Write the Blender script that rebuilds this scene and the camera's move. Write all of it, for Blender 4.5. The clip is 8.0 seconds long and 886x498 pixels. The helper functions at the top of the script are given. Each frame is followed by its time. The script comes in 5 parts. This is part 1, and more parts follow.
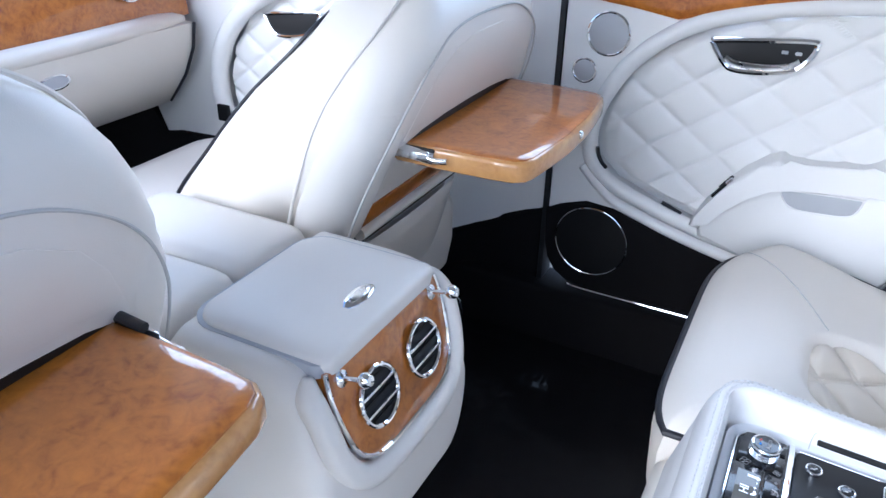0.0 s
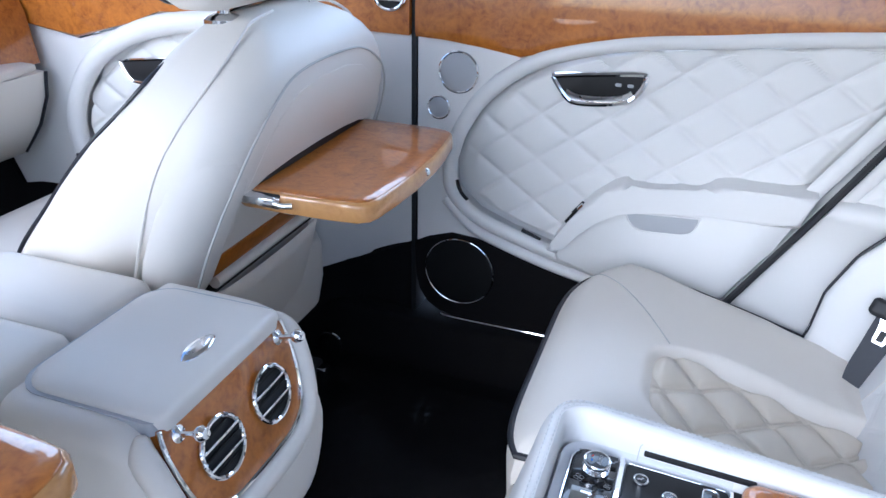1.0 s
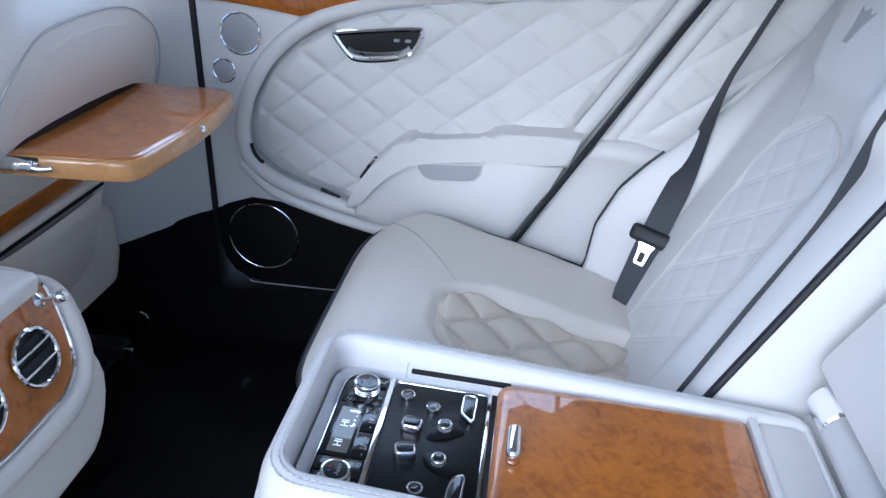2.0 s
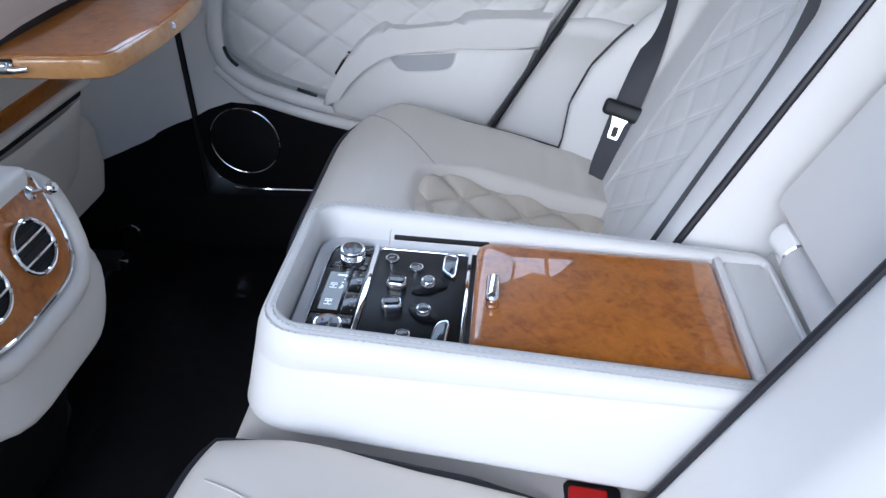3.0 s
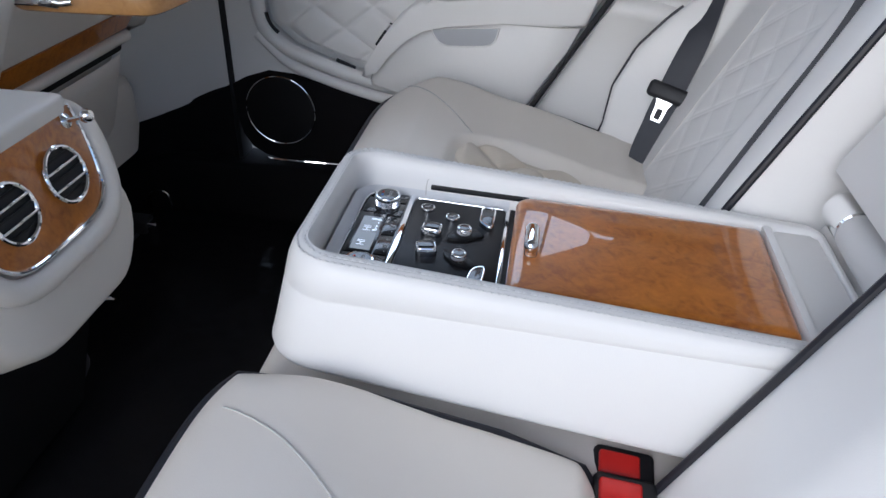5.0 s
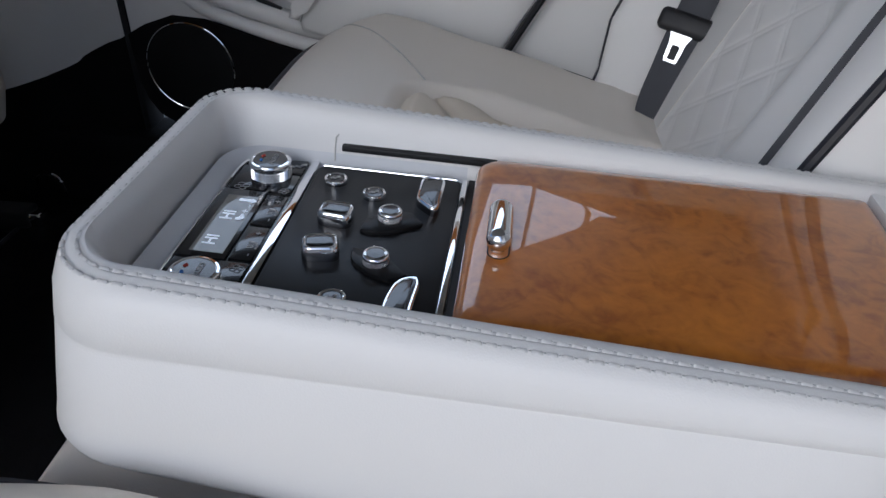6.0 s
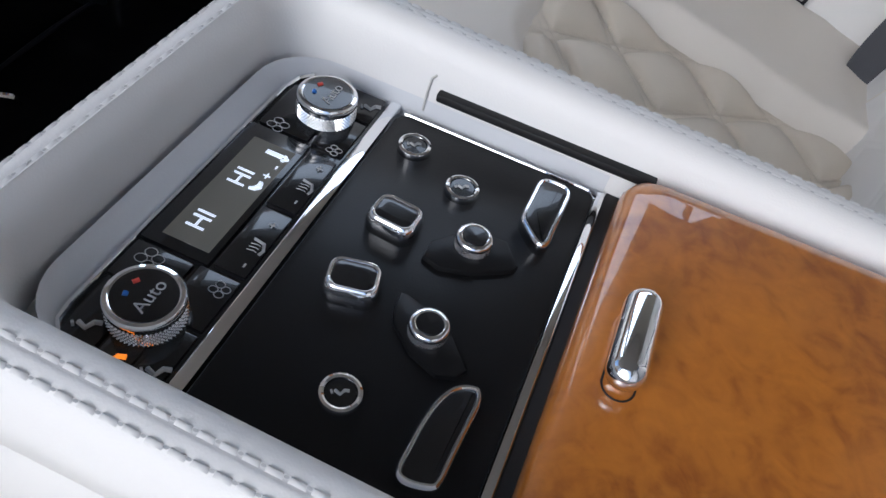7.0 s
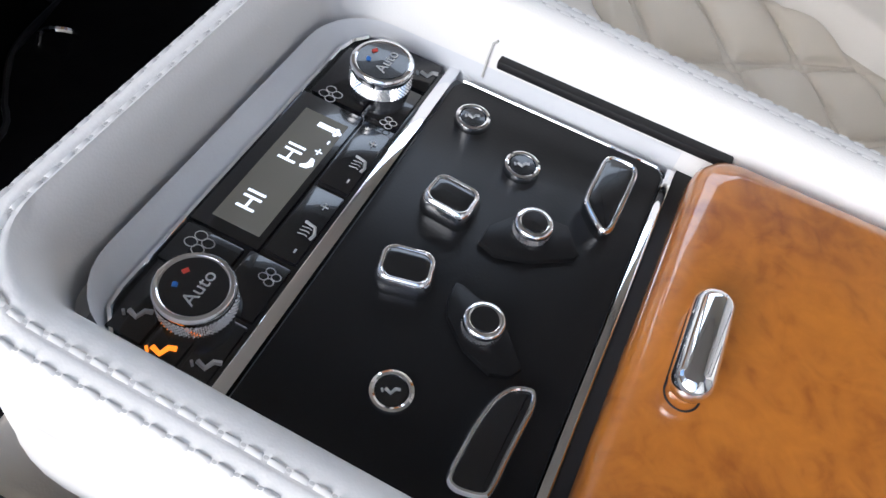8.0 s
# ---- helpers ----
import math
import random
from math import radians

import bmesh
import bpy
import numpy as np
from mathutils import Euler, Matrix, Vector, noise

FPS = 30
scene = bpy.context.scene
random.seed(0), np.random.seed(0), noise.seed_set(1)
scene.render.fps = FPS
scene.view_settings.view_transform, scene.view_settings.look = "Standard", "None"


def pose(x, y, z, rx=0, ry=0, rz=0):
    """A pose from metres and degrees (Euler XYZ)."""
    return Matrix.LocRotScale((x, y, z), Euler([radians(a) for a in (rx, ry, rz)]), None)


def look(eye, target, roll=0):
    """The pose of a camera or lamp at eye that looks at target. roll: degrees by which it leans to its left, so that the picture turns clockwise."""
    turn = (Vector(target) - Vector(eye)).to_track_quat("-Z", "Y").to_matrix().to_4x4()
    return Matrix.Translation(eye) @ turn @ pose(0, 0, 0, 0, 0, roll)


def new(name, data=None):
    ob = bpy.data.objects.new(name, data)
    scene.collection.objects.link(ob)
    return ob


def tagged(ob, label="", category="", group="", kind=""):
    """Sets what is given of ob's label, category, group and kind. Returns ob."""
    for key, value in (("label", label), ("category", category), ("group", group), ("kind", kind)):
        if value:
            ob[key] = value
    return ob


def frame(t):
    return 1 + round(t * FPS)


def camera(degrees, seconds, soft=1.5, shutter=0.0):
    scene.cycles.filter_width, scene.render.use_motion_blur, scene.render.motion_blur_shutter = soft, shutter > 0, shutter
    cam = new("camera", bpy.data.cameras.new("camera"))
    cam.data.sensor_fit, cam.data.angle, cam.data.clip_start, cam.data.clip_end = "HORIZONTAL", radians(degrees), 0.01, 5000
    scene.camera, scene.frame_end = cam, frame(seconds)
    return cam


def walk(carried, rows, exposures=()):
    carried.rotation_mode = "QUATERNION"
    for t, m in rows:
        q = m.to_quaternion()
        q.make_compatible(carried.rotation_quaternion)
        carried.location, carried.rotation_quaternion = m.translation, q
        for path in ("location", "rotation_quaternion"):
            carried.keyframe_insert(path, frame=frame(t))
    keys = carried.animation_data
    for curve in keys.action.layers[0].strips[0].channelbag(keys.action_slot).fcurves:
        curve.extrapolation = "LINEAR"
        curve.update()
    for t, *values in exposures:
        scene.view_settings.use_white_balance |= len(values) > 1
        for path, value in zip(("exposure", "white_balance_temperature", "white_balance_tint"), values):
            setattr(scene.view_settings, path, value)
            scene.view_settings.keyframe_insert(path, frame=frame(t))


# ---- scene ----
cam = camera(61.1, 8.0)
PATH = [
    (0, (-0.032, -0.551, 0.923), (-0.829, 1.013, -0.036), 1.2),
    (0.5, (-0.013, -0.536, 0.936), (-0.762, 1.076, 0.018), 1.2),
    (0.7, (0.002, -0.53, 0.939), (-0.697, 1.116, 0.038), 0.9),
    (1, (0.04, -0.533, 0.945), (-0.548, 1.16, 0.059), 1.2),
    (1.2, (0.065, -0.53, 0.949), (-0.427, 1.201, 0.074), 1.3),
    (1.5, (0.108, -0.539, 0.948), (-0.264, 1.227, 0.086), 2.4),
    (1.8, (0.134, -0.549, 0.941), (-0.117, 1.238, 0.079), 2.3),
    (2, (0.147, -0.561, 0.919), (-0.057, 1.204, 0.002), 2.2),
    (2.2, (0.149, -0.571, 0.9), (-0.03, 1.147, -0.109), 1.7),
    (3.5, (0.19, -0.684, 0.881), (0.007, 0.976, -0.22), -2.4),
    (4, (0.203, -0.746, 0.888), (0.007, 0.906, -0.222), -2.3),
    (4.5, (0.179, -0.739, 0.871), (-0.051, 0.907, -0.241), 0.5),
    (4.7, (0.156, -0.706, 0.854), (-0.076, 0.975, -0.205), 1.3),
    (5.8, (0.162, -0.434, 0.667), (-0.04, 1.254, -0.386), 0.2),
    (6, (0.167, -0.372, 0.655), (-0.025, 1.289, -0.441), 0.2),
    (6.2, (0.162, -0.312, 0.648), (-0.05, 1.320, -0.490), 2.4),
    (6.4, (0.155, -0.263, 0.645), (-0.068, 1.300, -0.585), 6.3),
    (6.5, (0.148, -0.243, 0.648), (-0.084, 1.272, -0.636), 8.8),
    (7, (0.126, -0.186, 0.637), (-0.189, 1.139, -0.827), 11.4),
    (7.3, (0.118, -0.171, 0.632), (-0.21, 1.108, -0.87), 12.3),
    (7.5, (0.124, -0.161, 0.635), (-0.246, 1.045, -0.917), 9.5),
    (8, (0.114, -0.162, 0.642), (-0.255, 0.969, -0.966), 9.1),
]
EXPOSURE = 1.0
walk(cam, [(t, look(eye, target, roll)) for t, eye, target, roll in PATH], exposures=[(t, EXPOSURE + e, k, 10) for t, e, k in ((0, -0.12, 4720), (1, -0.34, 4650), (2, -0.62, 4560), (3.5, -0.82, 4950), (4.5, -0.88, 5050), (6, -1.6, 5120), (6.5, -1.36, 5200), (7, -0.98, 5220), (7.5, -0.66, 5300), (8, -0.40, 5350))])

# ---- light: bright day under a pale sky, through the open near door and the windows ----
world = bpy.data.worlds.new("sky")
scene.world = world
world.use_nodes = True
wn, wl = world.node_tree.nodes, world.node_tree.links
sky = wn.new("ShaderNodeTexSky")
sky.sky_type = "NISHITA"
sky.sun_disc = False
sky.sun_elevation, sky.sun_rotation = radians(29), radians(198)
sky.air_density, sky.dust_density, sky.ozone_density = 1.0, 3.0, 0.7
wl.new(sky.outputs["Color"], wn["Background"].inputs["Color"])
wn["Background"].inputs["Strength"].default_value = 0.165
sun_data = bpy.data.lights.new("sun", "SUN")
sun_data.energy, sun_data.angle, sun_data.color = 0.58, radians(34), (1.0, 0.985, 0.955)
sun = new("sun", sun_data)
sun.matrix_world = look((-0.9, -2.75, 1.6), (0, 0, 0))


# ---- materials ----
def material(name):
    m = bpy.data.materials.new(name)
    m.use_nodes = True
    n, l = m.node_tree.nodes, m.node_tree.links
    return m, n, l, n["Principled BSDF"]


def surface(name, base, rough=0.5, metal=0.0, second=None, scale=30.0, grain=0.0, grain_scale=600.0, cells=False, coat=0.0,
            coat_rough=0.03, rough_var=0.1, spec=0.5, sheen=0.0):
    """A procedural surface: two-scale colour, uneven gloss and fine relief."""
    m, n, l, p = material(name)
    tc = n.new("ShaderNodeTexCoord")
    big = n.new("ShaderNodeTexNoise")
    big.inputs["Scale"].default_value, big.inputs["Detail"].default_value = scale, 5
    l.new(tc.outputs["Object"], big.inputs["Vector"])
    ramp = n.new("ShaderNodeMix")
    ramp.data_type = "RGBA"
    ramp.inputs[6].default_value = (*base, 1)
    ramp.inputs[7].default_value = (*(second or [c * 0.9 for c in base]), 1)
    l.new(big.outputs["Fac"], ramp.inputs[0])
    l.new(ramp.outputs[2], p.inputs["Base Color"])
    span = n.new("ShaderNodeMapRange")
    span.inputs["To Min"].default_value, span.inputs["To Max"].default_value = rough - rough_var / 2, rough + rough_var / 2
    l.new(big.outputs["Fac"], span.inputs["Value"])
    l.new(span.outputs["Result"], p.inputs["Roughness"])
    p.inputs["Metallic"].default_value = metal
    p.inputs["Coat Weight"].default_value, p.inputs["Coat Roughness"].default_value = coat, coat_rough
    p.inputs["Specular IOR Level"].default_value = spec
    p.inputs["Sheen Weight"].default_value = sheen
    if grain:
        if cells:
            fine = n.new("ShaderNodeTexVoronoi")
            out = fine.outputs["Distance"]
        else:
            fine = n.new("ShaderNodeTexNoise")
            fine.inputs["Detail"].default_value = 3
            out = fine.outputs["Fac"]
        fine.inputs["Scale"].default_value = grain_scale
        l.new(tc.outputs["Object"], fine.inputs["Vector"])
        bump = n.new("ShaderNodeBump")
        bump.inputs["Strength"].default_value, bump.inputs["Distance"].default_value = grain, 0.001
        l.new(out, bump.inputs["Height"])
        l.new(bump.outputs["Normal"], p.inputs["Normal"])
    return m


def burl(name, light, dark, scale=1.0):
    """Lacquered burr veneer: broad clouds, a fibrous sheen, a few dark eyes, a glassy coat."""
    m, n, l, p = material(name)
    tc = n.new("ShaderNodeTexCoord")

    def cloud(size, detail, bend, stretch=None):
        k = n.new("ShaderNodeTexNoise")
        k.inputs["Scale"].default_value, k.inputs["Detail"].default_value, k.inputs["Distortion"].default_value = size * scale, detail, bend
        if stretch:
            mp = n.new("ShaderNodeMapping")
            mp.inputs["Rotation"].default_value = (0.0, 0.0, 0.7)
            mp.inputs["Scale"].default_value = stretch
            l.new(tc.outputs["Object"], mp.inputs["Vector"])
            l.new(mp.outputs["Vector"], k.inputs["Vector"])
        else:
            l.new(tc.outputs["Object"], k.inputs["Vector"])
        return k.outputs["Fac"]

    def calc(op, a, b):
        k = n.new("ShaderNodeMath")
        k.operation = op
        for q, v in enumerate((a, b)):
            if isinstance(v, (int, float)):
                k.inputs[q].default_value = v
            else:
                l.new(v, k.inputs[q])
        return k.outputs[0]
    broad, curl, fibre = cloud(12, 4, 1.8), cloud(36, 7, 2.4), cloud(78, 4, 1.6)
    figure = calc("ADD", calc("ADD", calc("MULTIPLY", broad, 0.33), calc("MULTIPLY", curl, 0.39)), calc("MULTIPLY", fibre, 0.28))
    ramp = n.new("ShaderNodeValToRGB")
    e = ramp.color_ramp.elements
    e[0].position, e[0].color = 0.365, (*dark, 1)
    e[1].position, e[1].color = 0.635, (*light, 1)
    mid = e.new(0.49)
    mid.color = (*[0.4 * a + 0.6 * b for a, b in zip(dark, light)], 1)
    l.new(figure, ramp.inputs["Fac"])
    eyes = n.new("ShaderNodeTexVoronoi")
    eyes.inputs["Scale"].default_value = 42 * scale
    l.new(tc.outputs["Object"], eyes.inputs["Vector"])
    spot = n.new("ShaderNodeMapRange")
    spot.inputs["From Min"].default_value, spot.inputs["From Max"].default_value = 0.015, 0.07
    spot.inputs["To Min"].default_value, spot.inputs["To Max"].default_value = 0.55, 0.0
    l.new(eyes.outputs["Distance"], spot.inputs["Value"])
    few = n.new("ShaderNodeMapRange")
    few.inputs["From Min"].default_value, few.inputs["From Max"].default_value = 0.55, 0.62
    l.new(curl, few.inputs["Value"])
    mix = n.new("ShaderNodeMix")
    mix.data_type = "RGBA"
    mix.inputs[7].default_value = (*[c * 0.45 for c in dark], 1)
    l.new(calc("MULTIPLY", spot.outputs["Result"], few.outputs["Result"]), mix.inputs[0])
    l.new(ramp.outputs["Color"], mix.inputs[6])
    l.new(mix.outputs[2], p.inputs["Base Color"])
    p.inputs["Roughness"].default_value = 0.35
    p.inputs["Coat Weight"].default_value, p.inputs["Coat Roughness"].default_value = 1.0, 0.015
    return m


QUILT_MID, QUILT_W, QUILT_H = 0.402, 0.098, 0.080


def perforated(name, base):
    """Leather with rows of small punched holes."""
    m = surface(name, base, 0.5, second=[c * 0.95 for c in base], scale=9, grain=0.1, grain_scale=800, cells=True)
    n, l = m.node_tree.nodes, m.node_tree.links
    tc = n.new("ShaderNodeTexCoord")
    axes = n.new("ShaderNodeSeparateXYZ")
    l.new(tc.outputs["Object"], axes.inputs[0])
    def calc(op, x, y=None):
        k = n.new("ShaderNodeMath")
        k.operation = op
        for i, v in enumerate((x, y)):
            if v is None:
                continue
            if isinstance(v, (int, float)):
                k.inputs[i].default_value = v
            else:
                l.new(v, k.inputs[i])
        return k.outputs[0]
    across = calc("MULTIPLY", calc("ADD", calc("ABSOLUTE", axes.outputs["Y"]), -QUILT_MID), 1 / QUILT_W)
    upward = calc("MULTIPLY", calc("ADD", axes.outputs["Z"], -0.30), 1.12 / QUILT_H)
    waves = []
    for op in ("ADD", "SUBTRACT"):
        p_ = calc(op, across, upward)
        dots = calc("ABSOLUTE", calc("SINE", calc("MULTIPLY", p_, math.pi * 20)))
        clear = calc("GREATER_THAN", calc("ABSOLUTE", calc("SINE", calc("MULTIPLY", p_, math.pi))), 0.30)
        waves.append(calc("MULTIPLY", dots, clear))
    both = n.new("ShaderNodeMath")
    both.operation = "MULTIPLY"
    l.new(waves[0], both.inputs[0])
    l.new(waves[1], both.inputs[1])
    hole = n.new("ShaderNodeMapRange")
    hole.inputs["From Min"].default_value, hole.inputs["From Max"].default_value = 0.80, 0.92
    hole.inputs["To Min"].default_value, hole.inputs["To Max"].default_value = 0.0, 0.6
    l.new(both.outputs[0], hole.inputs["Value"])
    p = n["Principled BSDF"]
    old = p.inputs["Base Color"].links[0].from_socket
    mix = n.new("ShaderNodeMix")
    mix.data_type = "RGBA"
    mix.inputs[7].default_value = (0.16, 0.15, 0.14, 1)
    l.new(hole.outputs["Result"], mix.inputs[0])
    l.new(old, mix.inputs[6])
    l.new(mix.outputs[2], p.inputs["Base Color"])
    return m


def glow(name, colour, strength, coat=0.0):
    m, n, l, p = material(name)
    p.inputs["Base Color"].default_value = (*colour, 1)
    p.inputs["Emission Color"].default_value = (*colour, 1)
    p.inputs["Emission Strength"].default_value = strength
    p.inputs["Coat Weight"].default_value, p.inputs["Coat Roughness"].default_value = coat, 0.015
    return m


LEATHER = surface("white_leather", (0.80, 0.79, 0.77), 0.46, second=(0.765, 0.752, 0.73), scale=6, grain=0.07, grain_scale=900, cells=True)
CREAM = surface("cream_leather", (0.80, 0.755, 0.685), 0.46, second=(0.765, 0.718, 0.645), scale=6, grain=0.08, grain_scale=850, cells=True)
QUILT = surface("cream_quilted_leather", (0.72, 0.655, 0.55), 0.5, second=(0.67, 0.605, 0.50), scale=9, grain=0.12, grain_scale=800, cells=True)
PERF = perforated("perforated_leather", (0.79, 0.775, 0.745))
STEEL = surface("bright_steel", (0.90, 0.90, 0.91), 0.28, metal=1.0, scale=60)
GREY = surface("grey_trim", (0.46, 0.47, 0.49), 0.5, scale=20, grain=0.1, grain_scale=500)
LINER = surface("pale_grey_liner", (0.69, 0.70, 0.715), 0.4, second=(0.65, 0.66, 0.675), scale=14, grain=0.05, grain_scale=700)
MESH = surface("speaker_mesh", (0.50, 0.51, 0.53), 0.45, metal=0.3, scale=30, grain=0.5, grain_scale=1200, cells=True)
WOOD = burl("burr_veneer", (0.52, 0.182, 0.015), (0.27, 0.077, 0.006), 1.0)
EDGE_WOOD = burl("light_edge_wood", (0.62, 0.33, 0.10), (0.46, 0.21, 0.055), 0.8)
CHROME = surface("chrome", (0.90, 0.91, 0.92), 0.045, metal=1.0, second=(0.82, 0.83, 0.85), scale=40, rough_var=0.03)
BLACK = surface("gloss_black", (0.008, 0.008, 0.009), 0.2, second=(0.012, 0.012, 0.013), scale=25, coat=0.55, coat_rough=0.02, spec=0.35)
SATIN = surface("satin_black", (0.008, 0.008, 0.009), 0.36, second=(0.012, 0.012, 0.012), scale=18, grain=0.05, grain_scale=900, spec=0.2)
# near-black for black parts, and for sheets that paint the shade inside openings
DARK = surface("black_parts_and_shade", (0.006, 0.006, 0.007), 0.6, scale=20)
CARPET = surface("black_carpet", (0.0055, 0.005, 0.0056), 0.9, second=(0.011, 0.0102, 0.011), scale=9, grain=1.0, grain_scale=700, spec=0.10)
MAT = surface("black_pile_mat", (0.0045, 0.0042, 0.0046), 0.9, second=(0.010, 0.0092, 0.010), scale=11, grain=0.6, grain_scale=420, spec=0.08, coat=0.22, coat_rough=0.16)
PIPING = surface("black_piping", (0.016, 0.016, 0.022), 0.45, scale=60, grain=0.2, grain_scale=900)
BELT = surface("belt_webbing", (0.030, 0.032, 0.040), 0.6, second=(0.045, 0.047, 0.055), scale=80, grain=0.5, grain_scale=900)
RUBBER = surface("black_rubber", (0.012, 0.012, 0.014), 0.55, scale=30)
SEAM = surface("leather_seam", (0.55, 0.54, 0.51), 0.6, scale=60)
HOLE = surface("needle_hole", (0.60, 0.595, 0.585), 0.8, scale=90)
RED = surface("red_plastic", (0.62, 0.022, 0.016), 0.3, second=(0.5, 0.016, 0.013), scale=60)
STITCH = surface("stitch_thread", (0.80, 0.79, 0.77), 0.7, scale=90)
LCD = glow("display_glass", (0.072, 0.065, 0.050), 0.45, 1.0)
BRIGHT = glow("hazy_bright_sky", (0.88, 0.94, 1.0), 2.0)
DIGIT = glow("display_digit", (0.95, 0.97, 1.0), 0.55)
AMBER = glow("amber_icon", (1.0, 0.25, 0.01), 0.9)
PRINT = surface("grey_print", (0.42, 0.42, 0.42), 0.5, scale=90)
PRINT_RED = surface("red_print", (0.55, 0.05, 0.03), 0.5, scale=90)
PRINT_BLUE = surface("blue_print", (0.03, 0.16, 0.55), 0.5, scale=90)
HEADLINER = surface("pale_headliner", (0.46, 0.445, 0.41), 0.9, scale=15, grain=0.3, grain_scale=900)
GROUND = surface("pale_paving", (0.135, 0.112, 0.082), 0.85, second=(0.105, 0.088, 0.066), scale=3, grain=0.5, grain_scale=150)


# ---- shaping helpers ----
def part(name, bm, mat, parent=None, label="", sharp=38):
    """Links a bmesh as one mesh object under a thing or a part."""
    bmesh.ops.recalc_face_normals(bm, faces=bm.faces[:])
    limit = radians(sharp)
    for f in bm.faces:
        f.smooth = True
    for e in bm.edges:
        if len(e.link_faces) == 2 and e.calc_face_angle(0) > limit:
            e.smooth = False
    me = bpy.data.meshes.new(name)
    bm.to_mesh(me)
    bm.free()
    me.materials.append(mat)
    ob = new(name, me)
    if parent:
        ob.parent = parent
        base = parent
        while base.parent:
            base = base.parent
        if parent == base:
            ob.matrix_parent_inverse = Matrix.Translation(-Vector(base.location))
    if label:
        ob["label"] = label
    return ob


def thing(name, at, label, category, group="", kind=""):
    ob = new(name)
    ob.empty_display_size = 0.05
    ob.location = at
    return tagged(ob, label, category, group, kind)


def spline(pts, n=8, closed=False):
    """Points along a smooth curve through pts."""
    pts = [Vector(p) for p in pts]
    m = len(pts)
    out = []
    for i in range(m if closed else m - 1):
        if closed:
            a, b, c, d = pts[i - 1], pts[i], pts[(i + 1) % m], pts[(i + 2) % m]
        else:
            a, b, c, d = pts[max(i - 1, 0)], pts[i], pts[i + 1], pts[min(i + 2, m - 1)]
        for k in range(n):
            t = k / n
            out.append(0.5 * (2 * b + (c - a) * t + (2 * a - 5 * b + 4 * c - d) * t * t + (3 * b - a - 3 * c + d) * t ** 3))
    if not closed:
        out.append(pts[-1])
    return out


def loft(rings, cap0=True, cap1=True, ring_closed=True, bm=None):
    bm = bm or bmesh.new()
    rows = [[bm.verts.new(p) for p in r] for r in rings]
    n = len(rows[0])
    for a, b in zip(rows, rows[1:]):
        for i in range(n if ring_closed else n - 1):
            j = (i + 1) % n
            bm.faces.new((a[i], a[j], b[j], b[i]))
    if cap0 and ring_closed:
        bm.faces.new(rows[0][::-1])
    if cap1 and ring_closed:
        bm.faces.new(rows[-1])
    return bm


def tube(path, r, seg=8, closed=False, bm=None, flat=None, up=(0, 0, 1)):
    """A swept tube; flat = (half-width, half-thickness) makes an oval or strap, thin along 'up'."""
    path = [Vector(p) for p in path]
    n = len(path)
    rings = []
    for i, p in enumerate(path):
        a = path[i - 1] if (i or closed) else p
        b = path[(i + 1) % n] if (i < n - 1 or closed) else p
        d = (b - a).normalized()
        u = Vector(up[i] if isinstance(up, list) else up)
        side = d.cross(u)
        if side.length < 1e-4:
            side = d.cross(Vector((0.3, 1, 0.2)))
        side.normalize()
        nrm = side.cross(d).normalized()
        w, h = flat or ((r[i], r[i]) if isinstance(r, list) else (r, r))
        rings.append([p + side * (w * math.cos(2 * math.pi * k / seg)) + nrm * (h * math.sin(2 * math.pi * k / seg)) for k in range(seg)])
    if closed:
        rings.append(rings[0])
        bm = loft(rings, False, False, bm=bm)
        bmesh.ops.remove_doubles(bm, verts=bm.verts[:], dist=1e-6)
        return bm
    return loft(rings, bm=bm)


def lathe(profile, m=None, n=32, bm=None):
    """Turned solid about local z; profile of (radius, height)."""
    m = m or Matrix()
    rings = [[m @ Vector((r * math.cos(2 * math.pi * k / n), r * math.sin(2 * math.pi * k / n), z)) for k in range(n)] for r, z in profile]
    return loft(rings, bm=bm)


def rbox(x0, x1, y0, y1, z0, z1, r=0.004, seg=3, m=None):
    bm = bmesh.new()
    bmesh.ops.create_cube(bm, size=1)
    for v in bm.verts:
        v.co = Vector((x0 + (v.co.x + 0.5) * (x1 - x0), y0 + (v.co.y + 0.5) * (y1 - y0), z0 + (v.co.z + 0.5) * (z1 - z0)))
    if r:
        bmesh.ops.bevel(bm, geom=bm.edges[:], offset=r, segments=seg, profile=0.5, affect="EDGES", clamp_overlap=True)
    if m:
        bm.transform(m)
    return bm


def plate(pts, place, d0, d1, bevel=0.0, seg=3):
    """A flat outline pts (a, b) made into a slab from depth d0 to d1, its edges at d1 rounded; place(a, b, d) gives the point."""
    bm = bmesh.new()
    back = [bm.verts.new(place(a, b, d0)) for a, b in pts]
    front = [bm.verts.new(place(a, b, d1)) for a, b in pts]
    n = len(pts)
    bm.faces.new(back[::-1])
    top = bm.faces.new(front)
    for i in range(n):
        bm.faces.new((back[i], back[(i + 1) % n], front[(i + 1) % n], front[i]))
    if bevel:
        bmesh.ops.bevel(bm, geom=list(top.edges), offset=bevel, segments=seg, profile=0.5, affect="EDGES", clamp_overlap=True)
    return bm


def grid(fn, nu, nv):
    bm = bmesh.new()
    rows = [[bm.verts.new(fn(i / nu, j / nv)) for j in range(nv + 1)] for i in range(nu + 1)]
    for i in range(nu):
        for j in range(nv):
            bm.faces.new((rows[i][j], rows[i + 1][j], rows[i + 1][j + 1], rows[i][j + 1]))
    return bm


